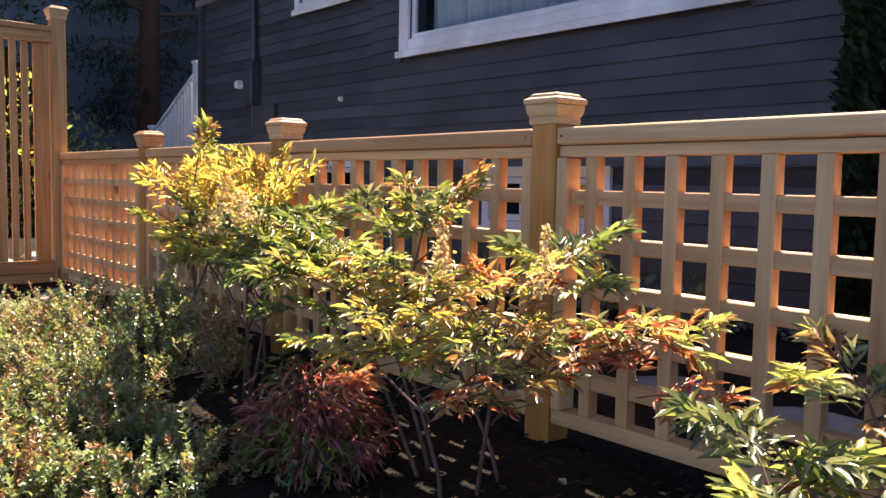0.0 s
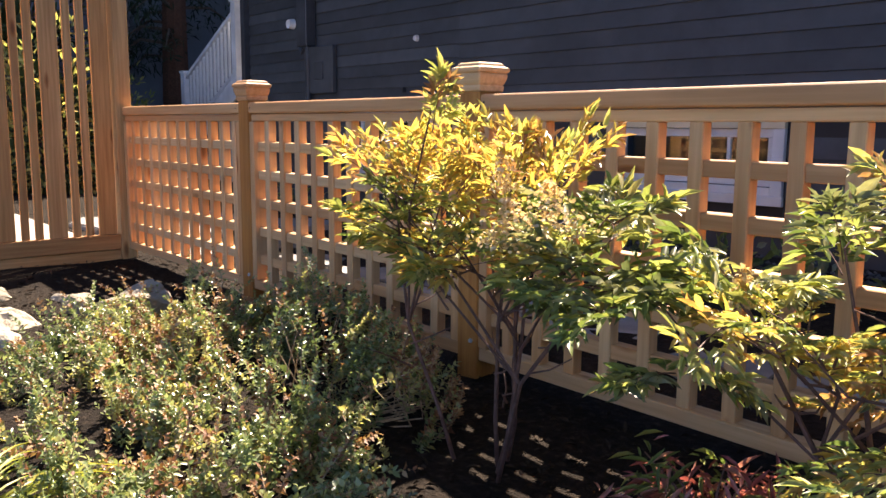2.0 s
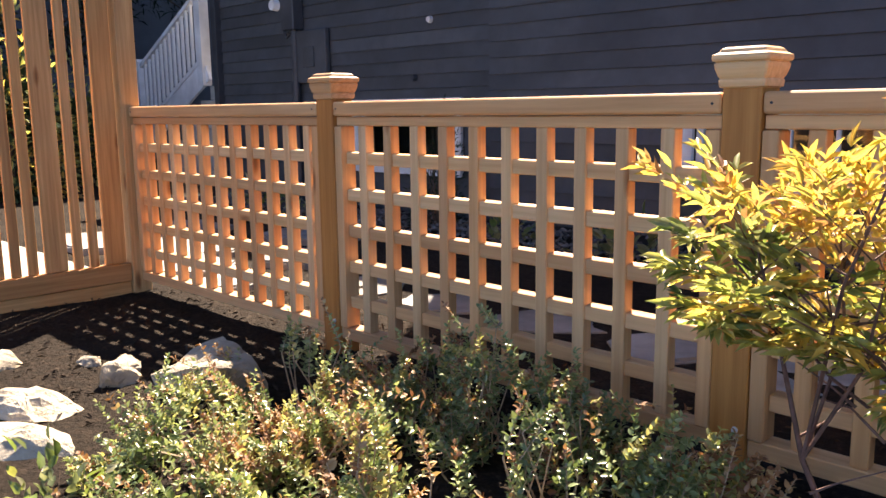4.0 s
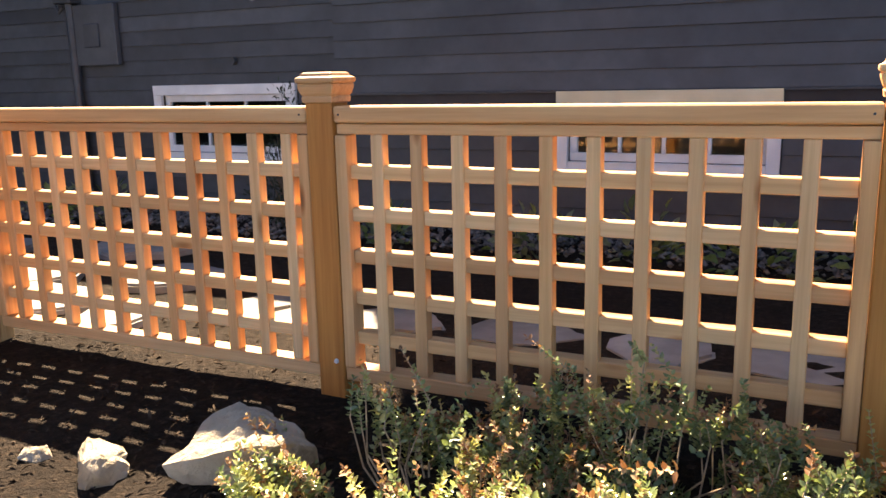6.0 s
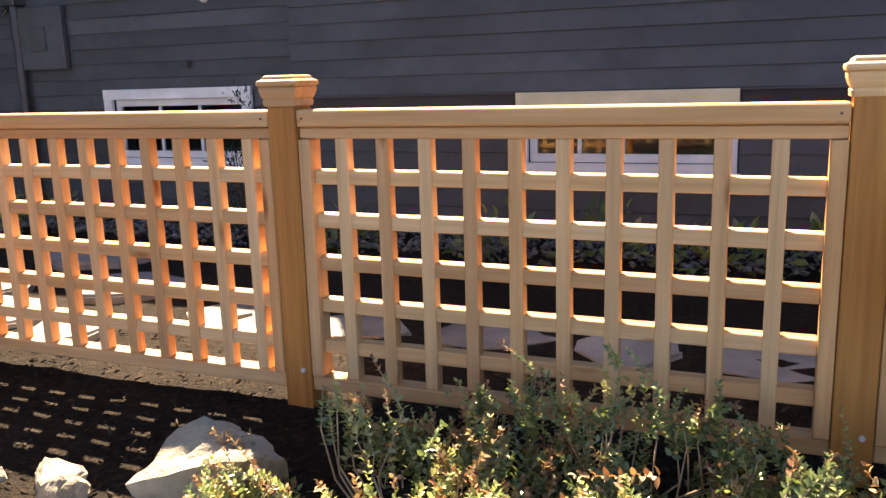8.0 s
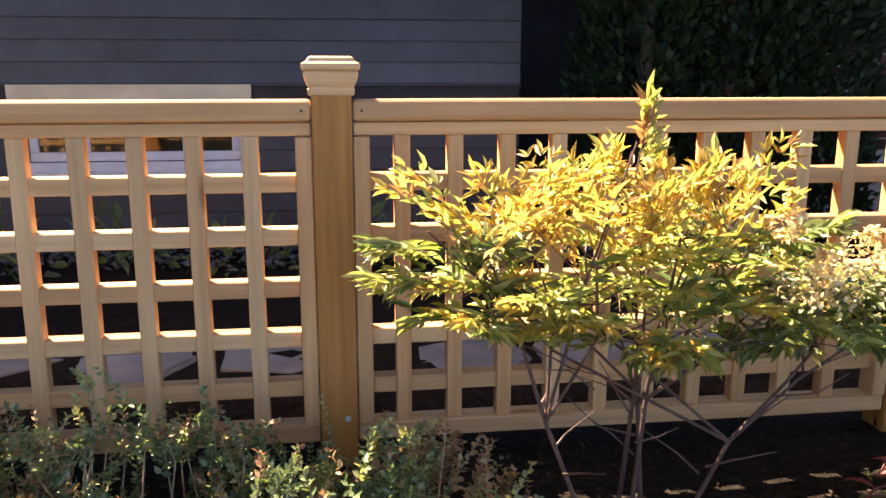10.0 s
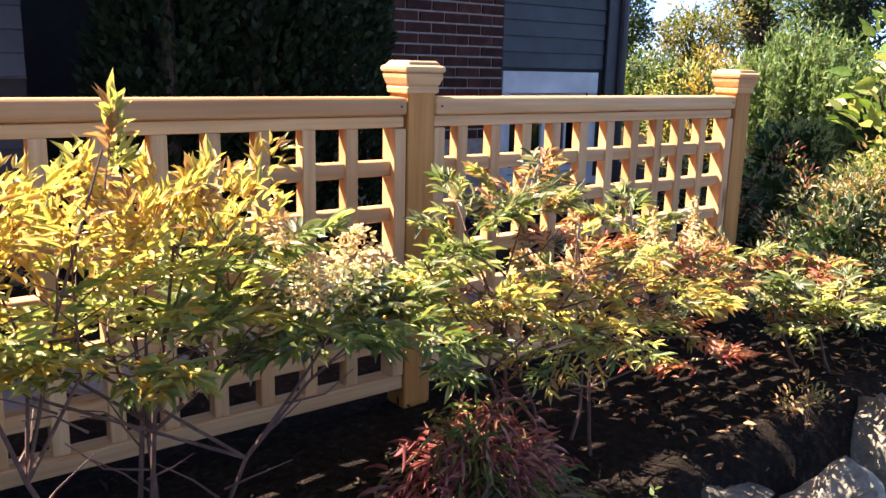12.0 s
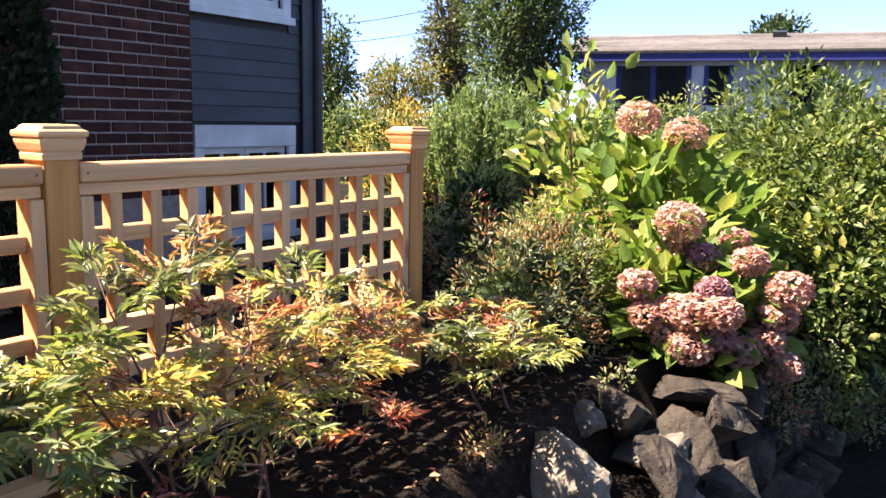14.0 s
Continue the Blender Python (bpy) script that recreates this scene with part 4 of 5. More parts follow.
lace_shrub("lace_nandina", "low weeping shrub with thread-like burgundy leaves", (1.22, -0.62, -0.06), (0.24, 0.18), 0.29, 90, 3, [BURGUNDY, BURGUNDY, BURGUNDY, GREEN], 0.05, 0.09)
lace_shrub("lace_nandina", "low weeping shrub with fine green and red leaves", (1.26, -0.68, -0.06), (0.20, 0.14), 0.14, 45, 4, [GREEN, BURGUNDY, GREEN, DEEP], 0.045, 0.1)


def hebe(base, rx, ry, h, shoots, seed, label):
    """Low mound of upright shoots with paired small leaves, some tips dried brown."""
    s = Sprays(seed)
    g = s.rng
    plant = thing("low_shrub", label, "shrub", "low small-leaved shrubs", at=pose(*base))
    for k in range(shoots):
        a, r = g.uniform(0, 6.28), math.sqrt(g.uniform(0, 1))
        root = np.array((math.cos(a) * r * rx, math.sin(a) * r * ry, 0))
        if noise.noise(((base[0] + root[0]) * 9, (base[1] + root[1]) * 9, 4.5)) < -0.02:
            continue
        lump = 0.72 + 0.8 * noise.noise((base[0] + root[0] * 6, base[1] + root[1] * 6, seed))
        top = root * 1.12 + np.array((0, 0, h * (1 - 0.55 * r ** 3) * lump * g.uniform(0.85, 1.12)))
        d = unit(np.array((math.cos(a) * r * 0.7, math.sin(a) * r * 0.7, 0.9)) + g.normal(0, 0.3, 3))
        ln = g.uniform(0.07, 0.16)
        if g.uniform() < 0.08:
            top = top + np.array((g.normal(0, 0.03), g.normal(0, 0.03), g.uniform(0.04, 0.10)))
            ln += 0.05
        o = top - d * ln
        if k % 2 == 0:
            tube(s.bm, [tuple(root * 0.5 + np.array((0, 0, -0.02))), tuple(root * 0.7 + o * 0.3 + g.normal(0, 0.01, 3)), tuple(o), tuple(top)], [0.003, 0.0025, 0.002, 0.001], 4)
        patch = noise.noise((base[0] + root[0] * 5, base[1] + root[1] * 5, seed + 9)) + g.normal(0, 0.28)
        mat = HEBE_BROWN if patch > 0.48 else HEBE_PALE if patch > 0.28 else HEBE if patch > -0.12 else HEBE_DARK
        tip = g.uniform(0.6, 0.85) if g.uniform() < 0.35 else 2.0
        sd = unit(np.cross(d, (0.3, 0.5, 0.8)))
        for q in range(14):
            u = (q + 0.5) / 14
            p = o + d * ln * u
            sd = unit(np.cross(d, sd) + d * 0.001)
            for sg in (-1, 1):
                ld = unit(sd * sg * 0.85 + d * (0.35 + 0.5 * u) + g.normal(0, 0.18, 3))
                z = 0.019 * (1.1 - 0.4 * u) * g.uniform(0.7, 1.25)
                s.leaf(HEBE_BROWN if u > tip else mat, p, ld, z, z * 0.68)
    s.build(plant, PALETWIG, shape=0, spin=0.5)
    return plant


HL = "low mounded shrub, small grey-green leaves with brown tips"
hebe((-0.85, -0.62, -0.07), 0.48, 0.40, 0.25, 720, 1, HL)
hebe((-0.10, -0.62, -0.07), 0.50, 0.40, 0.29, 780, 2, HL)
hebe((0.30, -0.96, -0.09), 0.46, 0.26, 0.20, 540, 3, HL)
hebe((-0.55, -0.98, -0.10), 0.55, 0.28, 0.20, 600, 4, HL)
hebe((1.05, -1.02, -0.10), 0.50, 0.22, 0.20, 480, 5, HL)
hebe((-0.52, -0.26, -0.07), 0.52, 0.13, 0.31, 300, 6, HL)


def blades(base, count, length, seed, label):
    s = Sprays(seed)
    g = s.rng
    plant = thing("grass_tuft", label, "grass", at=pose(*base))
    bm = bmesh.new()
    for k in range(count):
        a = g.uniform(0, 6.28)
        o = np.array((math.cos(a), math.sin(a), 0)) * g.uniform(0, 0.05)
        d = np.array((math.cos(a), math.sin(a), 0))
        sd = np.array((-math.sin(a), math.cos(a), 0)) * 0.006
        ln = length * g.uniform(0.7, 1.15)
        lift = g.uniform(0.6, 1.3)
        prev = None
        for q in range(7):
            u = q / 6
            p = o + d * ln * u * (0.4 + 0.35 * u) + np.array((0, 0, ln * lift * (u * 0.8 - 0.55 * u * u)))
            w = sd * (1 - u * u) + sd * 0.05
            cur2 = [bm.verts.new(p - w), bm.verts.new(p + np.array((0, 0, -0.0025))), bm.verts.new(p + w)]
            if prev:
                bm.faces.new((prev[0], prev[1], cur2[1], cur2[0]))
                bm.faces.new((prev[1], prev[2], cur2[2], cur2[1]))
            prev = cur2
    part("blade_tuft", bm, GRASSY, plant)
    return plant


hebe((0.10, -1.24, -0.08), 0.42, 0.17, 0.19, 400, 7, HL)
hebe((0.88, -1.26, -0.08), 0.40, 0.16, 0.17, 360, 8, HL)
blades((0.14, -1.50, -0.10), 130, 0.36, 5, "tuft of arching lime-yellow grass blades")


def leafy(name, label, category, base, radii, count, leaf, ratio, mats, seed, stem=TWIG, clump=26, upward=0.4, gap=0.25, group="", lift=0.0, shape=0):
    """Broad shrub or crown: twigs fan from the base and end in clumps of leaves on a lumpy ellipsoid."""
    s = Sprays(seed)
    g = s.rng
    plant = thing(name, label, category, group, at=pose(*base))
    R = np.array(radii)
    n = max(1, count // clump)
    for k in range(n):
        v = unit(g.normal(0, 1, 3))
        v[2] = abs(v[2]) * 1.1 - 0.35
        v = unit(v)
        lump = 1 + 0.38 * noise.noise(tuple(v * 2.3 + seed * 1.7)) + g.uniform(-0.12, 0.06)
        if g.uniform() < gap:
            lump *= g.uniform(0.5, 0.85)
        c = v * R * lump + np.array((0, 0, R[2] * 0.35 + lift))
        c[2] = max(c[2], 0.02)
        if k % 4 == 0:
            m = c * 0.45 + np.array((0, 0, c[2] * 0.1)) + g.normal(0, 0.03, 3) * R
            tube(s.bm, [(0, 0, -0.05), tuple(m), tuple(c)], [0.012 * R[2], 0.007 * R[2], 0.003 * R[2]], 5)
        mat = mats[int(g.integers(len(mats)))]
        size = leaf * 2.2
        for q in range(clump):
            o = g.normal(0, 1, 3)
            p = c + unit(o) * size * g.uniform(0.2, 1.0)
            d = unit(o + v * 0.8 + np.array((0, 0, upward)) + g.normal(0, 0.3, 3))
            z = leaf * g.uniform(0.65, 1.25)
            s.leaf(mat, p, d, z, z * ratio)
    # Fill of large dark leaves: the plant's inner shade put into their colour.
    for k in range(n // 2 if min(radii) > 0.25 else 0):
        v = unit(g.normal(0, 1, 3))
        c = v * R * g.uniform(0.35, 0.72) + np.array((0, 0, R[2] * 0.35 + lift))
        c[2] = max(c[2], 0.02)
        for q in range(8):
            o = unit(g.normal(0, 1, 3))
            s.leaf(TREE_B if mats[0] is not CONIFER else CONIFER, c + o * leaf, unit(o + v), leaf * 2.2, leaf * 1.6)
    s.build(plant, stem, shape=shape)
    return plant


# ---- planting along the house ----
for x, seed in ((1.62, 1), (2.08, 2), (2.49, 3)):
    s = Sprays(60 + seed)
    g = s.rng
    hedge = thing("arborvitae", "tall dense dark green arborvitae, darkened for the house's shade", "conifer", "arborvitae hedge", at=pose(x, 2.28, -0.06))
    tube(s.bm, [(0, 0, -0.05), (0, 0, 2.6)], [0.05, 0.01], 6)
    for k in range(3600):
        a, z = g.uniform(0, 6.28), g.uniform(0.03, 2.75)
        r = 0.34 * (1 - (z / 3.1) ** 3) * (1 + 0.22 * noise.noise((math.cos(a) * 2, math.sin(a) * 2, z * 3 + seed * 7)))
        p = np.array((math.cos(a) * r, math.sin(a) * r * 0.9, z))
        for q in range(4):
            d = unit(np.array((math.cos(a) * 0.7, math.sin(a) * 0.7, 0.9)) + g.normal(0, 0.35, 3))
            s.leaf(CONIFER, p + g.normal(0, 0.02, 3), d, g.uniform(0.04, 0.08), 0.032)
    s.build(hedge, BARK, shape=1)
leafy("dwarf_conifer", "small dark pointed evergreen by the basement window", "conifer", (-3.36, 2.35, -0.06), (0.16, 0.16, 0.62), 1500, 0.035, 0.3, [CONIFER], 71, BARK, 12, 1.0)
for x, y, r, seed in ((-1.55, 2.02, 0.15, 1), (-1.02, 2.1, 0.16, 2), (-0.42, 2.05, 0.18, 3), (0.12, 2.0, 0.16, 4), (0.62, 1.9, 0.15, 5), (-5.0, 2.3, 0.2, 6), (-5.5, 2.2, 0.22, 7), (-2.5, 2.1, 0.1, 8)):
    leafy("foundation_plant", "low broad-leaved green plant beside the gravel", "plant", (x, y, -0.05), (r, r, r * 0.7), 80, 0.085, 0.62, [GREEN, DEEP], 80 + seed, TWIG, 6, 0.5, 0.2, "foundation plants")

# mulch chips
rm = np.random.default_rng(8)
n_chip = 5200
cx, cy = rm.uniform(-3.0, 3.4, n_chip), rm.uniform(-0.98, 0.55, n_chip)
cz = np.array([ground_z(a, b) for a, b in zip(cx, cy)]) + 0.004
chip_dir = rm.normal(0, 1, (n_chip, 3)) * (1, 1, 0.35)
chips = leaves("mulch_chips", np.stack((cx, cy, cz), 1), chip_dir, rm.uniform(0.012, 0.04, n_chip), rm.uniform(0.006, 0.014, n_chip), MULCH, None, rng=rm, spin=0.4)
tagged(chips, "loose dark bark mulch chips on soil", "mulch", kind="stuff")

rl = np.random.default_rng(21)
lx, ly = rl.uniform(1.9, 3.3, 420), rl.uniform(-0.85, -0.1, 420)
lz = np.array([ground_z(a, b) for a, b in zip(lx, ly)]) + 0.008
litter = leaves("leaf_litter", np.stack((lx, ly, lz), 1), rl.normal(0, 1, (420, 3)) * (1, 1, 0.25), rl.uniform(0.02, 0.045, 420), rl.uniform(0.008, 0.018, 420), HEBE_BROWN, None, rng=rl, spin=0.4)
tagged(litter, "dry fallen brown leaves on the mulch", "leaf litter", kind="stuff")

for x, y, seed in ((0.80, -1.36, 1), (-0.95, -1.20, 2)):
    leafy("broadleaf_plant", "low bright green broad-leaved plant in the bed", "plant", (x, y, -0.08), (0.10, 0.09, 0.08), 70, 0.04, 0.6, [GREEN, DEEP], 195 + seed, TWIG, 5, 0.5)

# ---- beyond the end of the fence ----
leafy("bushy_shrub", "dense shrub, small dark leaves with coppery tips", "shrub", (3.48, -0.24, -0.06), (0.38, 0.32, 0.42), 4400, 0.028, 0.38, [DEEP, DEEP, GREEN, BRONZE], 91, TWIG, 20, 0.6)
leafy("bushy_shrub", "upright shrub with bronze and reddish young leaves", "shrub", (3.85, -0.22, -0.06), (0.32, 0.30, 0.50), 3000, 0.030, 0.38, [BRONZE, GREEN, LIME, DEEP], 92, TWIG, 16, 0.8)
leafy("silver_plant", "little silvery variegated plant at the rock edge", "plant", (3.28, -0.78, -0.08), (0.07, 0.06, 0.06), 110, 0.018, 0.5, [CREAMFL, GREEN, GREEN], 93, TWIG, 8)
leafy("ground_plant", "low yellow-green seedling on mulch", "plant", (2.36, -0.74, -0.07), (0.09, 0.08, 0.09), 160, 0.02, 0.4, [LIME, BRONZE], 94, TWIG, 10)


def hydrangea(base, heads, seed, reach, n_leaf=150):
    s = Sprays(seed)
    g = s.rng
    plant = thing("hydrangea", "mophead hydrangea with dusty pink fading flower heads", "shrub", "hydrangeas", at=pose(*base))
    b = np.array(base)
    for x, y, z, r in heads:
        c = np.array((x, y, z)) - b
        m = c * np.array((0.5, 0.5, 0.6)) + g.normal(0, 0.04, 3)
        tube(s.bm, [(c[0] * 0.2, c[1] * 0.2, -0.05), tuple(m), tuple(c)], [0.009, 0.007, 0.004], 6)
        mat = PINKFL if g.uniform() < 0.75 else MAUVEFL
        s2 = Sprays(seed + int(z * 100))
        for k in range(620):
            v = unit(s2.rng.normal(0, 1, 3))
            p = c + v * np.array((r, r, r * 0.8)) * 0.92 * s2.rng.uniform(0.85, 1.04)
            t1 = unit(np.cross(v, s2.rng.normal(0, 1, 3)) + v * 0.25)
            s2.leaf(mat, p, t1, 0.023, 0.028)
        s2.build(plant, TWIG, names={mat.name: "flower_head"}, spin=0.2)
        for k in range(9):
            a = g.uniform(0, 6.28)
            o = c * g.uniform(0.55, 0.93)
            s.leaf(HYDRANGEA, o, unit(np.array((math.cos(a), math.sin(a), g.uniform(-0.2, 0.5)))), g.uniform(0.10, 0.18), 0.10)
    for k in range(n_leaf):
        v = unit(g.normal(0, 1, 3))
        v[2] = abs(v[2])
        p = v * np.array(reach) * g.uniform(0.6, 1.0)
        s.leaf(HYDRANGEA, p, unit(v + g.normal(0, 0.5, 3) + np.array((0, 0, 0.1))), g.uniform(0.10, 0.18), 0.10)
    s.build(plant, TWIG, spin=0.35)
    return plant


hydrangea((4.15, -0.72, -0.12), [(4.0, -0.75, 0.51, 0.115), (3.75, -0.91, 0.01, 0.10), (4.0, -1.24, 0.26, 0.10), (3.75, -0.66, 0.25, 0.085), (4.0, -1.24, -0.08, 0.08), (4.0, -1.07, 0.36, 0.08),
                                 (3.75, -0.72, 0.12, 0.09), (3.75, -0.91, 0.16, 0.10), (3.75, -1.03, 0.17, 0.09), (4.08, -0.72, 0.37, 0.09), (4.05, -1.15, 0.10, 0.09), (4.05, -0.85, 0.35, 0.08), (3.78, -0.82, 0.15, 0.09), (3.80, -0.80, 0.04, 0.09), (3.80, -1.0, 0.06, 0.085), (3.86, -0.96, 0.24, 0.075), (4.02, -1.20, 0.14, 0.085), (3.98, -1.16, 0.02, 0.085), (3.9, -1.08, -0.02, 0.085), (4.2, -0.95, 0.42, 0.07)], 101, (0.46, 0.5, 0.60), 420)
hydrangea((4.75, -0.35, -0.08), [(4.70, -0.27, 0.97, 0.12), (4.60, -0.56, 0.89, 0.115)], 102, (0.62, 0.72, 0.95), 800)
leafy("hydrangea_shoot", "tall leafy hydrangea shoot without flowers", "shrub", (4.9, 0.17, -0.06), (0.24, 0.24, 0.92), 520, 0.11, 0.66, [HYDRANGEA, LIME], 103, TWIG, 5, 0.3)
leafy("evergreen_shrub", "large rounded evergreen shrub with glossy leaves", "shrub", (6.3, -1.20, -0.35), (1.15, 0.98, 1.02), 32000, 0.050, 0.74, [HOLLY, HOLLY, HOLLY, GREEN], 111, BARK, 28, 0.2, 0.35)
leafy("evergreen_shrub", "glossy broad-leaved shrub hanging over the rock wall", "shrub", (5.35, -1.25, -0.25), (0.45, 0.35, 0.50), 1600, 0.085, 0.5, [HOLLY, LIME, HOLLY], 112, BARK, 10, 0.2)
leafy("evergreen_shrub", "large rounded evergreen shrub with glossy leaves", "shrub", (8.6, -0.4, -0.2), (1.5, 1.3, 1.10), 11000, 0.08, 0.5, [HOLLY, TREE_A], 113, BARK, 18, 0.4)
leafy("trailing_plant", "trailing green plants among the wall stones", "plant", (4.15, -1.18, -0.42), (0.30, 0.12, 0.20), 500, 0.03, 0.5, [GREEN, DEEP, BURGUNDY], 114, TWIG, 10)
for k, (x, y, z) in enumerate(((4.62, -1.34, -0.45), (5.1, -1.42, -0.62), (4.85, -1.30, -0.22))):
    leafy("trailing_plant", "trailing green plants among the wall stones", "plant", (x, y, z), (0.26, 0.12, 0.22), 480, 0.032, 0.5, [HOLLY, GREEN, DEEP], 116 + k, TWIG, 10)
leafy("trailing_plant", "trailing green plants among the wall stones", "plant", (5.6, -1.42, -0.72), (0.5, 0.2, 0.26), 700, 0.04, 0.5, [GREEN, DEEP], 115, TWIG, 10)


def spiky(base, rx, ry, h, shoots, seed, label):
    """Upright grey-green shrub of needle-clad shoots."""
    s = Sprays(seed)
    g = s.rng
    plant = thing("rosemary_shrub", label, "shrub", "grey-green shrubs", at=pose(*base))
    for k in range(shoots):
        a, r = g.uniform(0, 6.28), math.sqrt(g.uniform(0, 1))
        o = np.array((math.cos(a) * rx * r, math.sin(a) * ry * r, h * 0.10))
        e = o * np.array((1.15, 1.15, 1)) + np.array((g.normal(0, 0.06), g.normal(0, 0.06), h * 0.87 * (1 - 0.4 * r * r) * g.uniform(0.75, 1.1)))
        tube(s.bm, [(o[0] * 0.6, o[1] * 0.6, -0.02), tuple(o), tuple(e)], [0.006, 0.004, 0.002], 4)
        for q in range(44):
            u = g.uniform(0.1, 1)
            d = unit(unit(e - o) * 1.1 + g.normal(0, 0.5, 3))
            z = g.uniform(0.05, 0.10)
            s.leaf(GREYGREEN, o + (e - o) * u, d, z, 0.022)
    s.build(plant, TWIG, shape=1)


spiky((8.0, 2.6, -0.06), 0.62, 0.66, 1.42, 640, 121, "upright grey-green rosemary-like shrub")
spiky((8.6, 1.45, -0.06), 0.7, 0.6, 1.15, 520, 122, "upright grey-green rosemary-like shrub")
leafy("golden_shrub", "golden-orange leaved shrub in sunlight", "shrub", (7.7, 3.55, -0.06), (0.55, 0.5, 0.86), 2600, 0.05, 0.4, [GOLD, GOLD, YELLOW], 131, TWIG, 14, 0.8)
leafy("lime_plant", "bright lime-green leafy plant", "plant", (6.1, 1.55, -0.06), (0.32, 0.28, 0.50), 800, 0.06, 0.45, [LIME], 132, TWIG, 10, 0.8)
leafy("low_perennial", "low grey-purple perennial with red blooms", "plant", (4.6, 0.75, -0.06), (0.40, 0.34, 0.34), 1300, 0.035, 0.4, [BURGUNDY, DEEP, GREEN, RED], 133, TWIG, 12)
leafy("low_perennial", "low pale green perennial beside the fence end", "plant", (5.3, 1.7, -0.06), (0.45, 0.4, 0.26), 1200, 0.04, 0.4, [LIME, GREEN], 134, TWIG, 12)
leafy("low_perennial", "low dusky perennial with pink blooms", "plant", (5.3, 0.6, -0.06), (0.35, 0.3, 0.34), 700, 0.04, 0.4, [DEEP, GREEN, MAUVEFL], 135, TWIG, 12)
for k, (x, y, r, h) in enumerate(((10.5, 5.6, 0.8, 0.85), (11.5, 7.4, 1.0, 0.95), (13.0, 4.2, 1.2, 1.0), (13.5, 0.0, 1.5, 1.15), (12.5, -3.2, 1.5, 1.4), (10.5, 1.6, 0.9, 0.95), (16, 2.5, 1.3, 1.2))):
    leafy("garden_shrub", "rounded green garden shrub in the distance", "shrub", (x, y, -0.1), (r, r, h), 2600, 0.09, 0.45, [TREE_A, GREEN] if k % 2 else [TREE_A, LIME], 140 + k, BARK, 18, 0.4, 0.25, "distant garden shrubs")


def tree(base, height, radii, mats, seed, label, count=9000, leaf=0.16):
    s = Sprays(seed)
    g = s.rng
    t = thing("tree", label, "tree", at=pose(*base))
    trunk = bmesh.new()
    tube(trunk, [(0, 0, -0.2), (0.05, 0, height * 0.35), (0, 0.05, height * 0.7), (0, 0, height * 0.95)], [0.035 * height, 0.028 * height, 0.016 * height, 0.004 * height], 8)
    R = np.array(radii)
    n = count // 22
    for k in range(n):
        v = unit(g.normal(0, 1, 3))
        lump = 0.82 + 0.5 * noise.noise(tuple(v * 1.9 + seed)) + 0.25 * noise.noise(tuple(v * 5 + seed))
        c = v * R * lump * g.uniform(0.55, 1.02) + np.array((0, 0, height - R[2]))
        if k % 6 == 0:
            tube(trunk, [(0, 0, max(0.2, c[2] * 0.6)), tuple(c * 0.6 + np.array((0, 0, c[2] * 0.25))), tuple(c)], [0.010 * height, 0.006 * height, 0.002 * height], 5)
        mat = mats[int(g.integers(len(mats)))]
        for q in range(22):
            o = unit(g.normal(0, 1, 3))
            s.leaf(mat, c + o * leaf * 2.0 * g.uniform(0.2, 1), unit(o + v * 0.5 + np.array((0, 0, 0.1))), leaf * g.uniform(0.7, 1.3), leaf * 0.5)
    part("trunk", trunk, BARK, t)
    s.build(t, BARK, shape=1, names={m.name: "crown" for m in mats})
    return t


tree((20.5, 9.0, -0.2), 7.0, (1.85, 1.8, 3.4), [TREE_A, TREE_A, TREE_B], 151, "tall dark green broadleaf tree", 15000, 0.14)
tree((22.0, 12.2, -0.2), 6.6, (1.4, 1.4, 3.1), [TREE_A, DRAB, DRAB], 152, "tall grey-brown and green conifer", 9000, 0.13)
tree((17.5, 11.0, -0.2), 2.9, (1.35, 1.35, 1.15), [TREE_C, TREE_A, TREE_C], 153, "small spreading gold-green tree", 7000, 0.10)
tree((15.0, 11.0, -0.2), 3.6, (0.72, 0.72, 1.7), [TREE_A, TREE_B], 154, "slim dark green tree beside the house", 6000, 0.10)
tree((46.0, 8.2, -0.2), 7.2, (1.6, 1.8, 2.2), [TREE_B], 155, "distant dark conifer behind a roof", 2500, 0.3)

# ---- low building across the gardens ----
hall = thing("neighbour_building", "low white building, grey shingle roof, blue trim", "building", at=pose(27.1, 0.4, -0.08, 0, 0, 13.5))
part("wall", wall_mesh(-15, 9.2, -0.4, 2.9, 0.0, 0.2, [(5.9, 8.0, 1.2, 2.78), (4.7, 5.4, 1.6, 2.78), (2.2, 3.1, 1.6, 2.78), (-2.6, -0.4, 1.2, 2.78)]), STUCCO, hall, "", pose(0, 0, 0, 0, 0, 90) @ Matrix.Diagonal((1, -1, 1, 1)))
# Added wall behind the panes, dark in colour for an unlit room.
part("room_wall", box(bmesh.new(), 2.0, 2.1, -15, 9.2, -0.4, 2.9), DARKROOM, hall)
for y0, y1, z0, bars in ((5.9, 8.0, 1.2, 2), (4.7, 5.4, 1.6, 1), (2.2, 3.1, 1.6, 1), (-2.6, -0.4, 1.2, 2)):
    for k in range(bars + 1):
        y = y0 + (y1 - y0) * k / bars
        beam("window_bar", hall, -0.03, 0.02, y - 0.07, y + 0.07, z0, 2.78, BLUE)
    for k in range(bars):
        w0, w1 = y0 + (y1 - y0) * k / bars + 0.08, y0 + (y1 - y0) * (k + 1) / bars - 0.08
        part("pane", box(bmesh.new(), 0.05, 0.06, w0, w1, z0, 2.78), GLASS, hall)
beam("fascia", hall, -0.55, -0.45, -15.2, 9.6, 2.88, 3.12, BLUE)
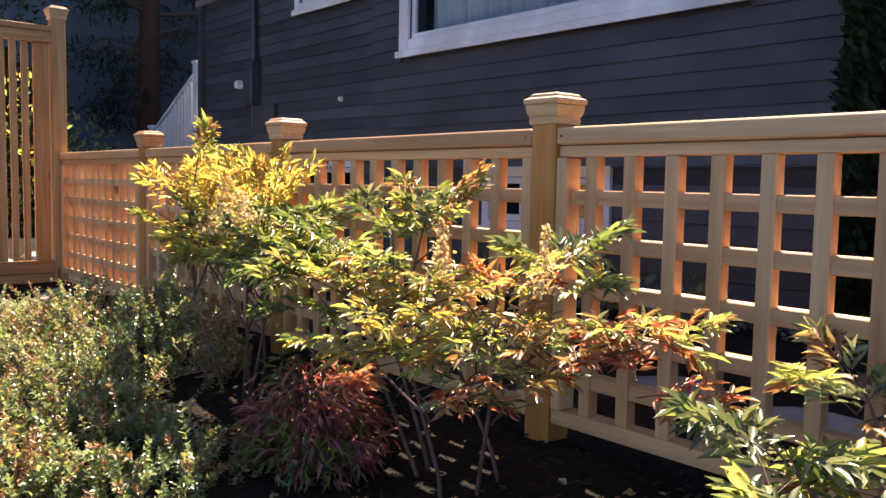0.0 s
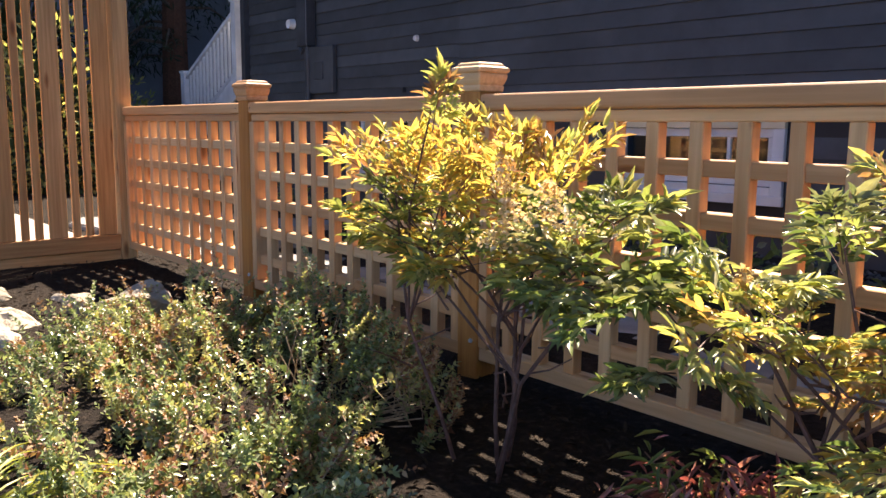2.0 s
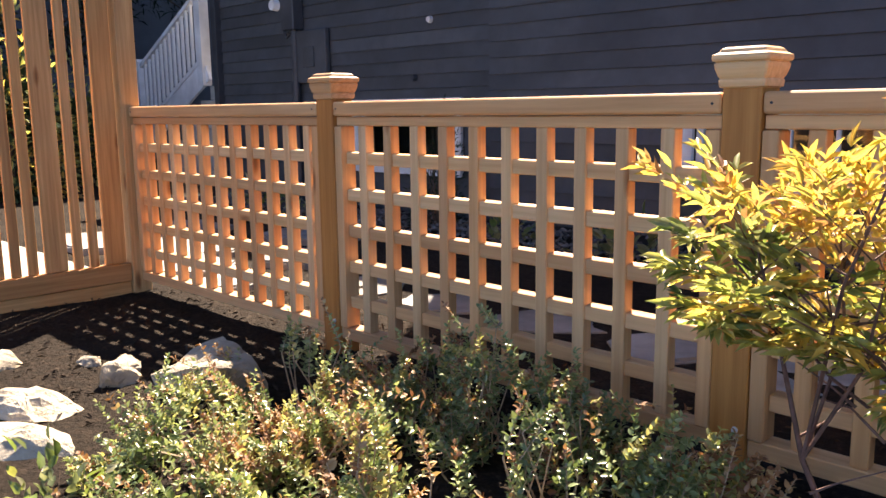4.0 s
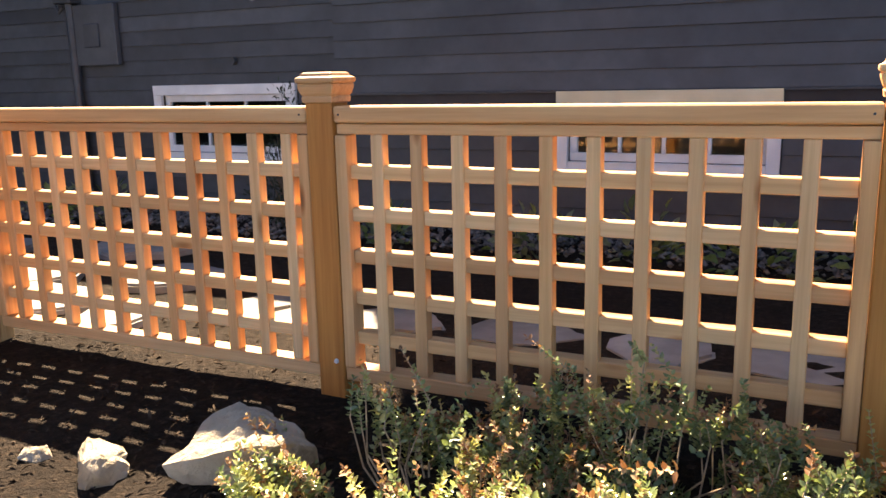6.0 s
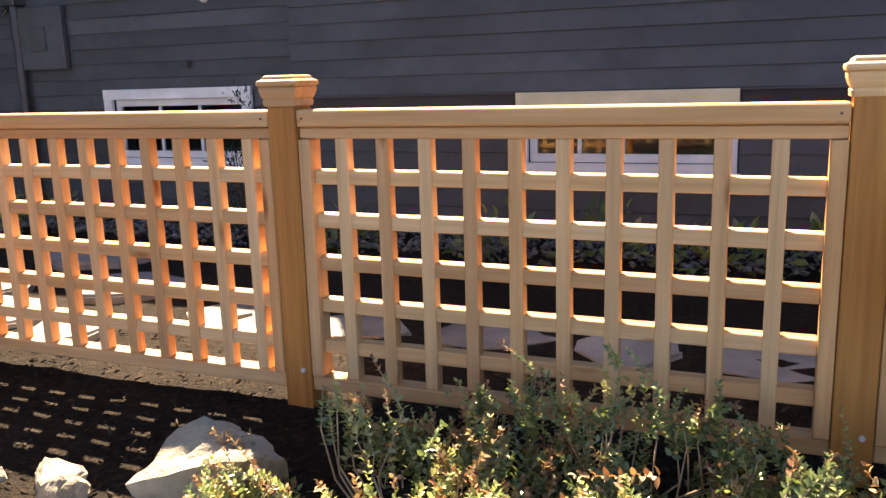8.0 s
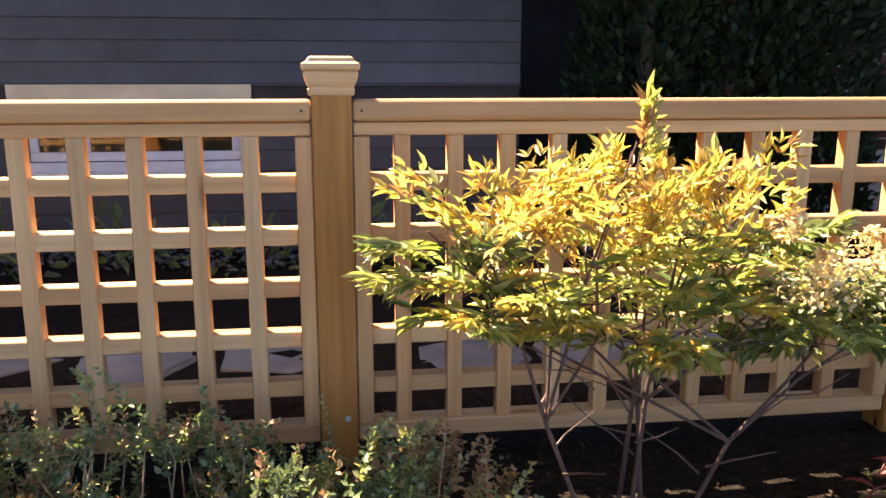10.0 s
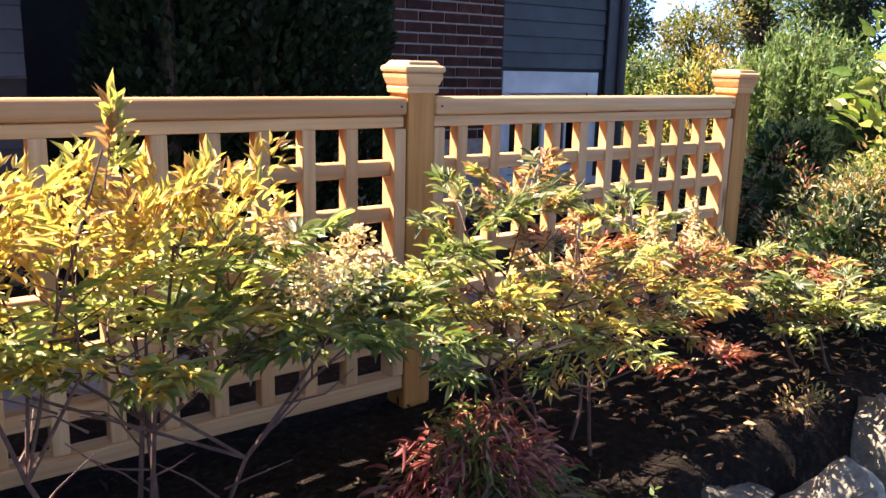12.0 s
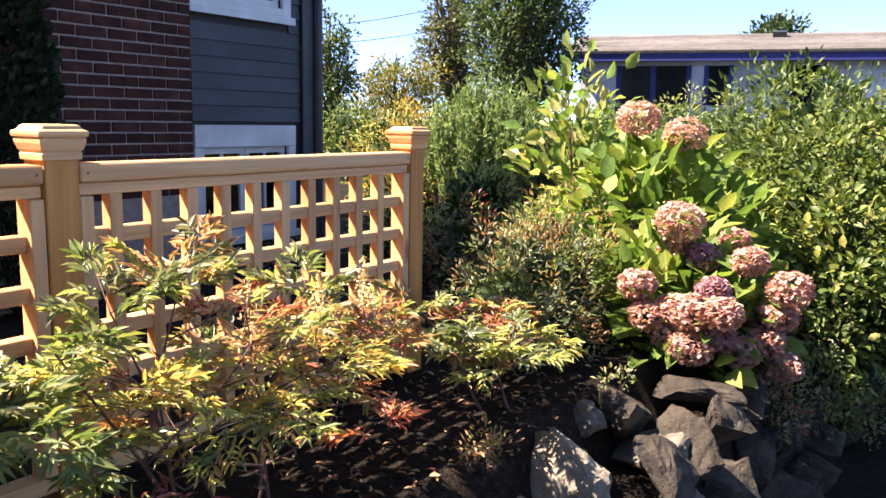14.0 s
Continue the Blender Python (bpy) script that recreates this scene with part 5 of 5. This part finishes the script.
part("soffit", box(bmesh.new(), -0.45, 0.2, -15.2, 9.6, 2.905, 2.95), BLUE, hall)
slope_bm = bmesh.new()
box(slope_bm, 0, 3.2, -15.3, 9.7, 0, 0.06)
roof2 = part("roof", slope_bm, ROOFING, hall, "weathered grey shingle roof", pose(-0.6, 0, 3.10, 0, -14, 0))
for k in range(9):
    beam("shingle_course", roof2, 0.02 + 0.34 * k, 0.34 + 0.34 * k, -15.28, 9.68, 0.062, 0.085, ROOFING)
beam("roof_vent", roof2, 2.2, 2.5, 3.2, 3.6, 0.09, 0.25, DARKMETAL)

# ---- cables ----
for za, zb in ((3.0, 4.4), (2.6, 3.75)):
    bm = bmesh.new()
    tube(bm, [(15.0 + 7.0 * q / 11, 11.0 + 1.2 * q / 11, za + (zb - za) * q / 11 + 0.002 * ((q - 5.5) ** 2 - 30)) for q in range(12)], 0.009, 5)
    tagged(part("cable", bm, DARKMETAL, None), "thin dark overhead cable strung between the trees", "cable", "overhead cables")

# ---- trees and shrubs behind the steps ----
pine = thing("pine_tree", "reddish-brown pine trunk with dark drooping branches", "tree", at=pose(-12.4, 4.2, -0.1))
bm = bmesh.new()
tube(bm, [(0, 0, -0.2), (0.05, 0, 2), (0, 0.05, 4), (0, 0, 7)], [0.26, 0.22, 0.18, 0.06], 10)
part("trunk", bm, wood("pine_bark", (0.16, 0.085, 0.055), (0.06, 0.035, 0.025), False, 0.95), pine)
s = Sprays(161)
for k in range(46):
    a, z = s.rng.uniform(0, 6.28), s.rng.uniform(1.9, 6.0)
    ln = s.rng.uniform(1.2, 2.4)
    e = np.array((math.cos(a) * ln, math.sin(a) * ln, z - 0.25))
    tube(s.bm, [(0, 0, z), tuple(e * np.array((0.5, 0.5, 0)) + np.array((0, 0, z + 0.1))), tuple(e)], [0.035, 0.022, 0.006], 5)
    for q in range(70):
        u = s.rng.uniform(0.35, 1.0)
        p = np.array((e[0] * u, e[1] * u, z - 0.2 * u)) + s.rng.normal(0, 0.12, 3)
        s.leaf(CONIFER, p, unit(s.rng.normal(0, 1, 3) + np.array((0, 0, -0.6))), s.rng.uniform(0.12, 0.24), 0.03)
s.build(pine, BARK, shape=1)
leafy("glossy_shrub", "bright-leaved shrub beyond the corner post", "shrub", (-9.6, 2.2, -0.06), (0.55, 0.5, 1.0), 1500, 0.09, 0.42, [GREEN, LIME, DEEP], 171, BARK, 10, 0.3)
for k, (x, y, r, h) in enumerate(((-10.5, -1.2, 1.2, 2.6), (-10.8, 1.0, 1.2, 2.8), (-10.2, -3.6, 1.3, 2.4), (-11.5, -6.0, 1.6, 2.6))):
    leafy("evergreen_shrub", "tall dark evergreen shrub beyond the board fence", "shrub", (x, y, -0.1), (r, r, h), 3200, 0.12, 0.42, [TREE_B, CONIFER], 180 + k, BARK, 18, 0.2, 0.2, "dark evergreens")
leafy("yellow_shrub", "yellow-green shrub seen through the fence boards", "shrub", (-8.3, 1.05, -0.1), (0.55, 0.6, 1.35), 2200, 0.1, 0.42, [LIME, YELLOW], 172, BARK, 12, 0.3)

# ---- siding, last ----
for parent, x0, x1, yy, z0, z1, op, pad in ((wall_l, -7.1, -3.17, 2.918, -0.05, LOW_EAVE, LEFT_OPEN, 0.08), (wall_m, -3.165, 1.05, 2.698, 0.80, EAVE, MAIN_OPEN[1:], 0.125),
                                            (wall_r, 4.03, 5.21, 2.717, 0.90, RIGHT_EAVE, RIGHT_OPEN, 0.09), (wall_m, -3.165, 1.05, 2.699, 0.0, 0.68, MAIN_OPEN, 0.075)):
    clad(parent, x0, x1, yy, z0, z1 - 0.12, padded(op, pad))
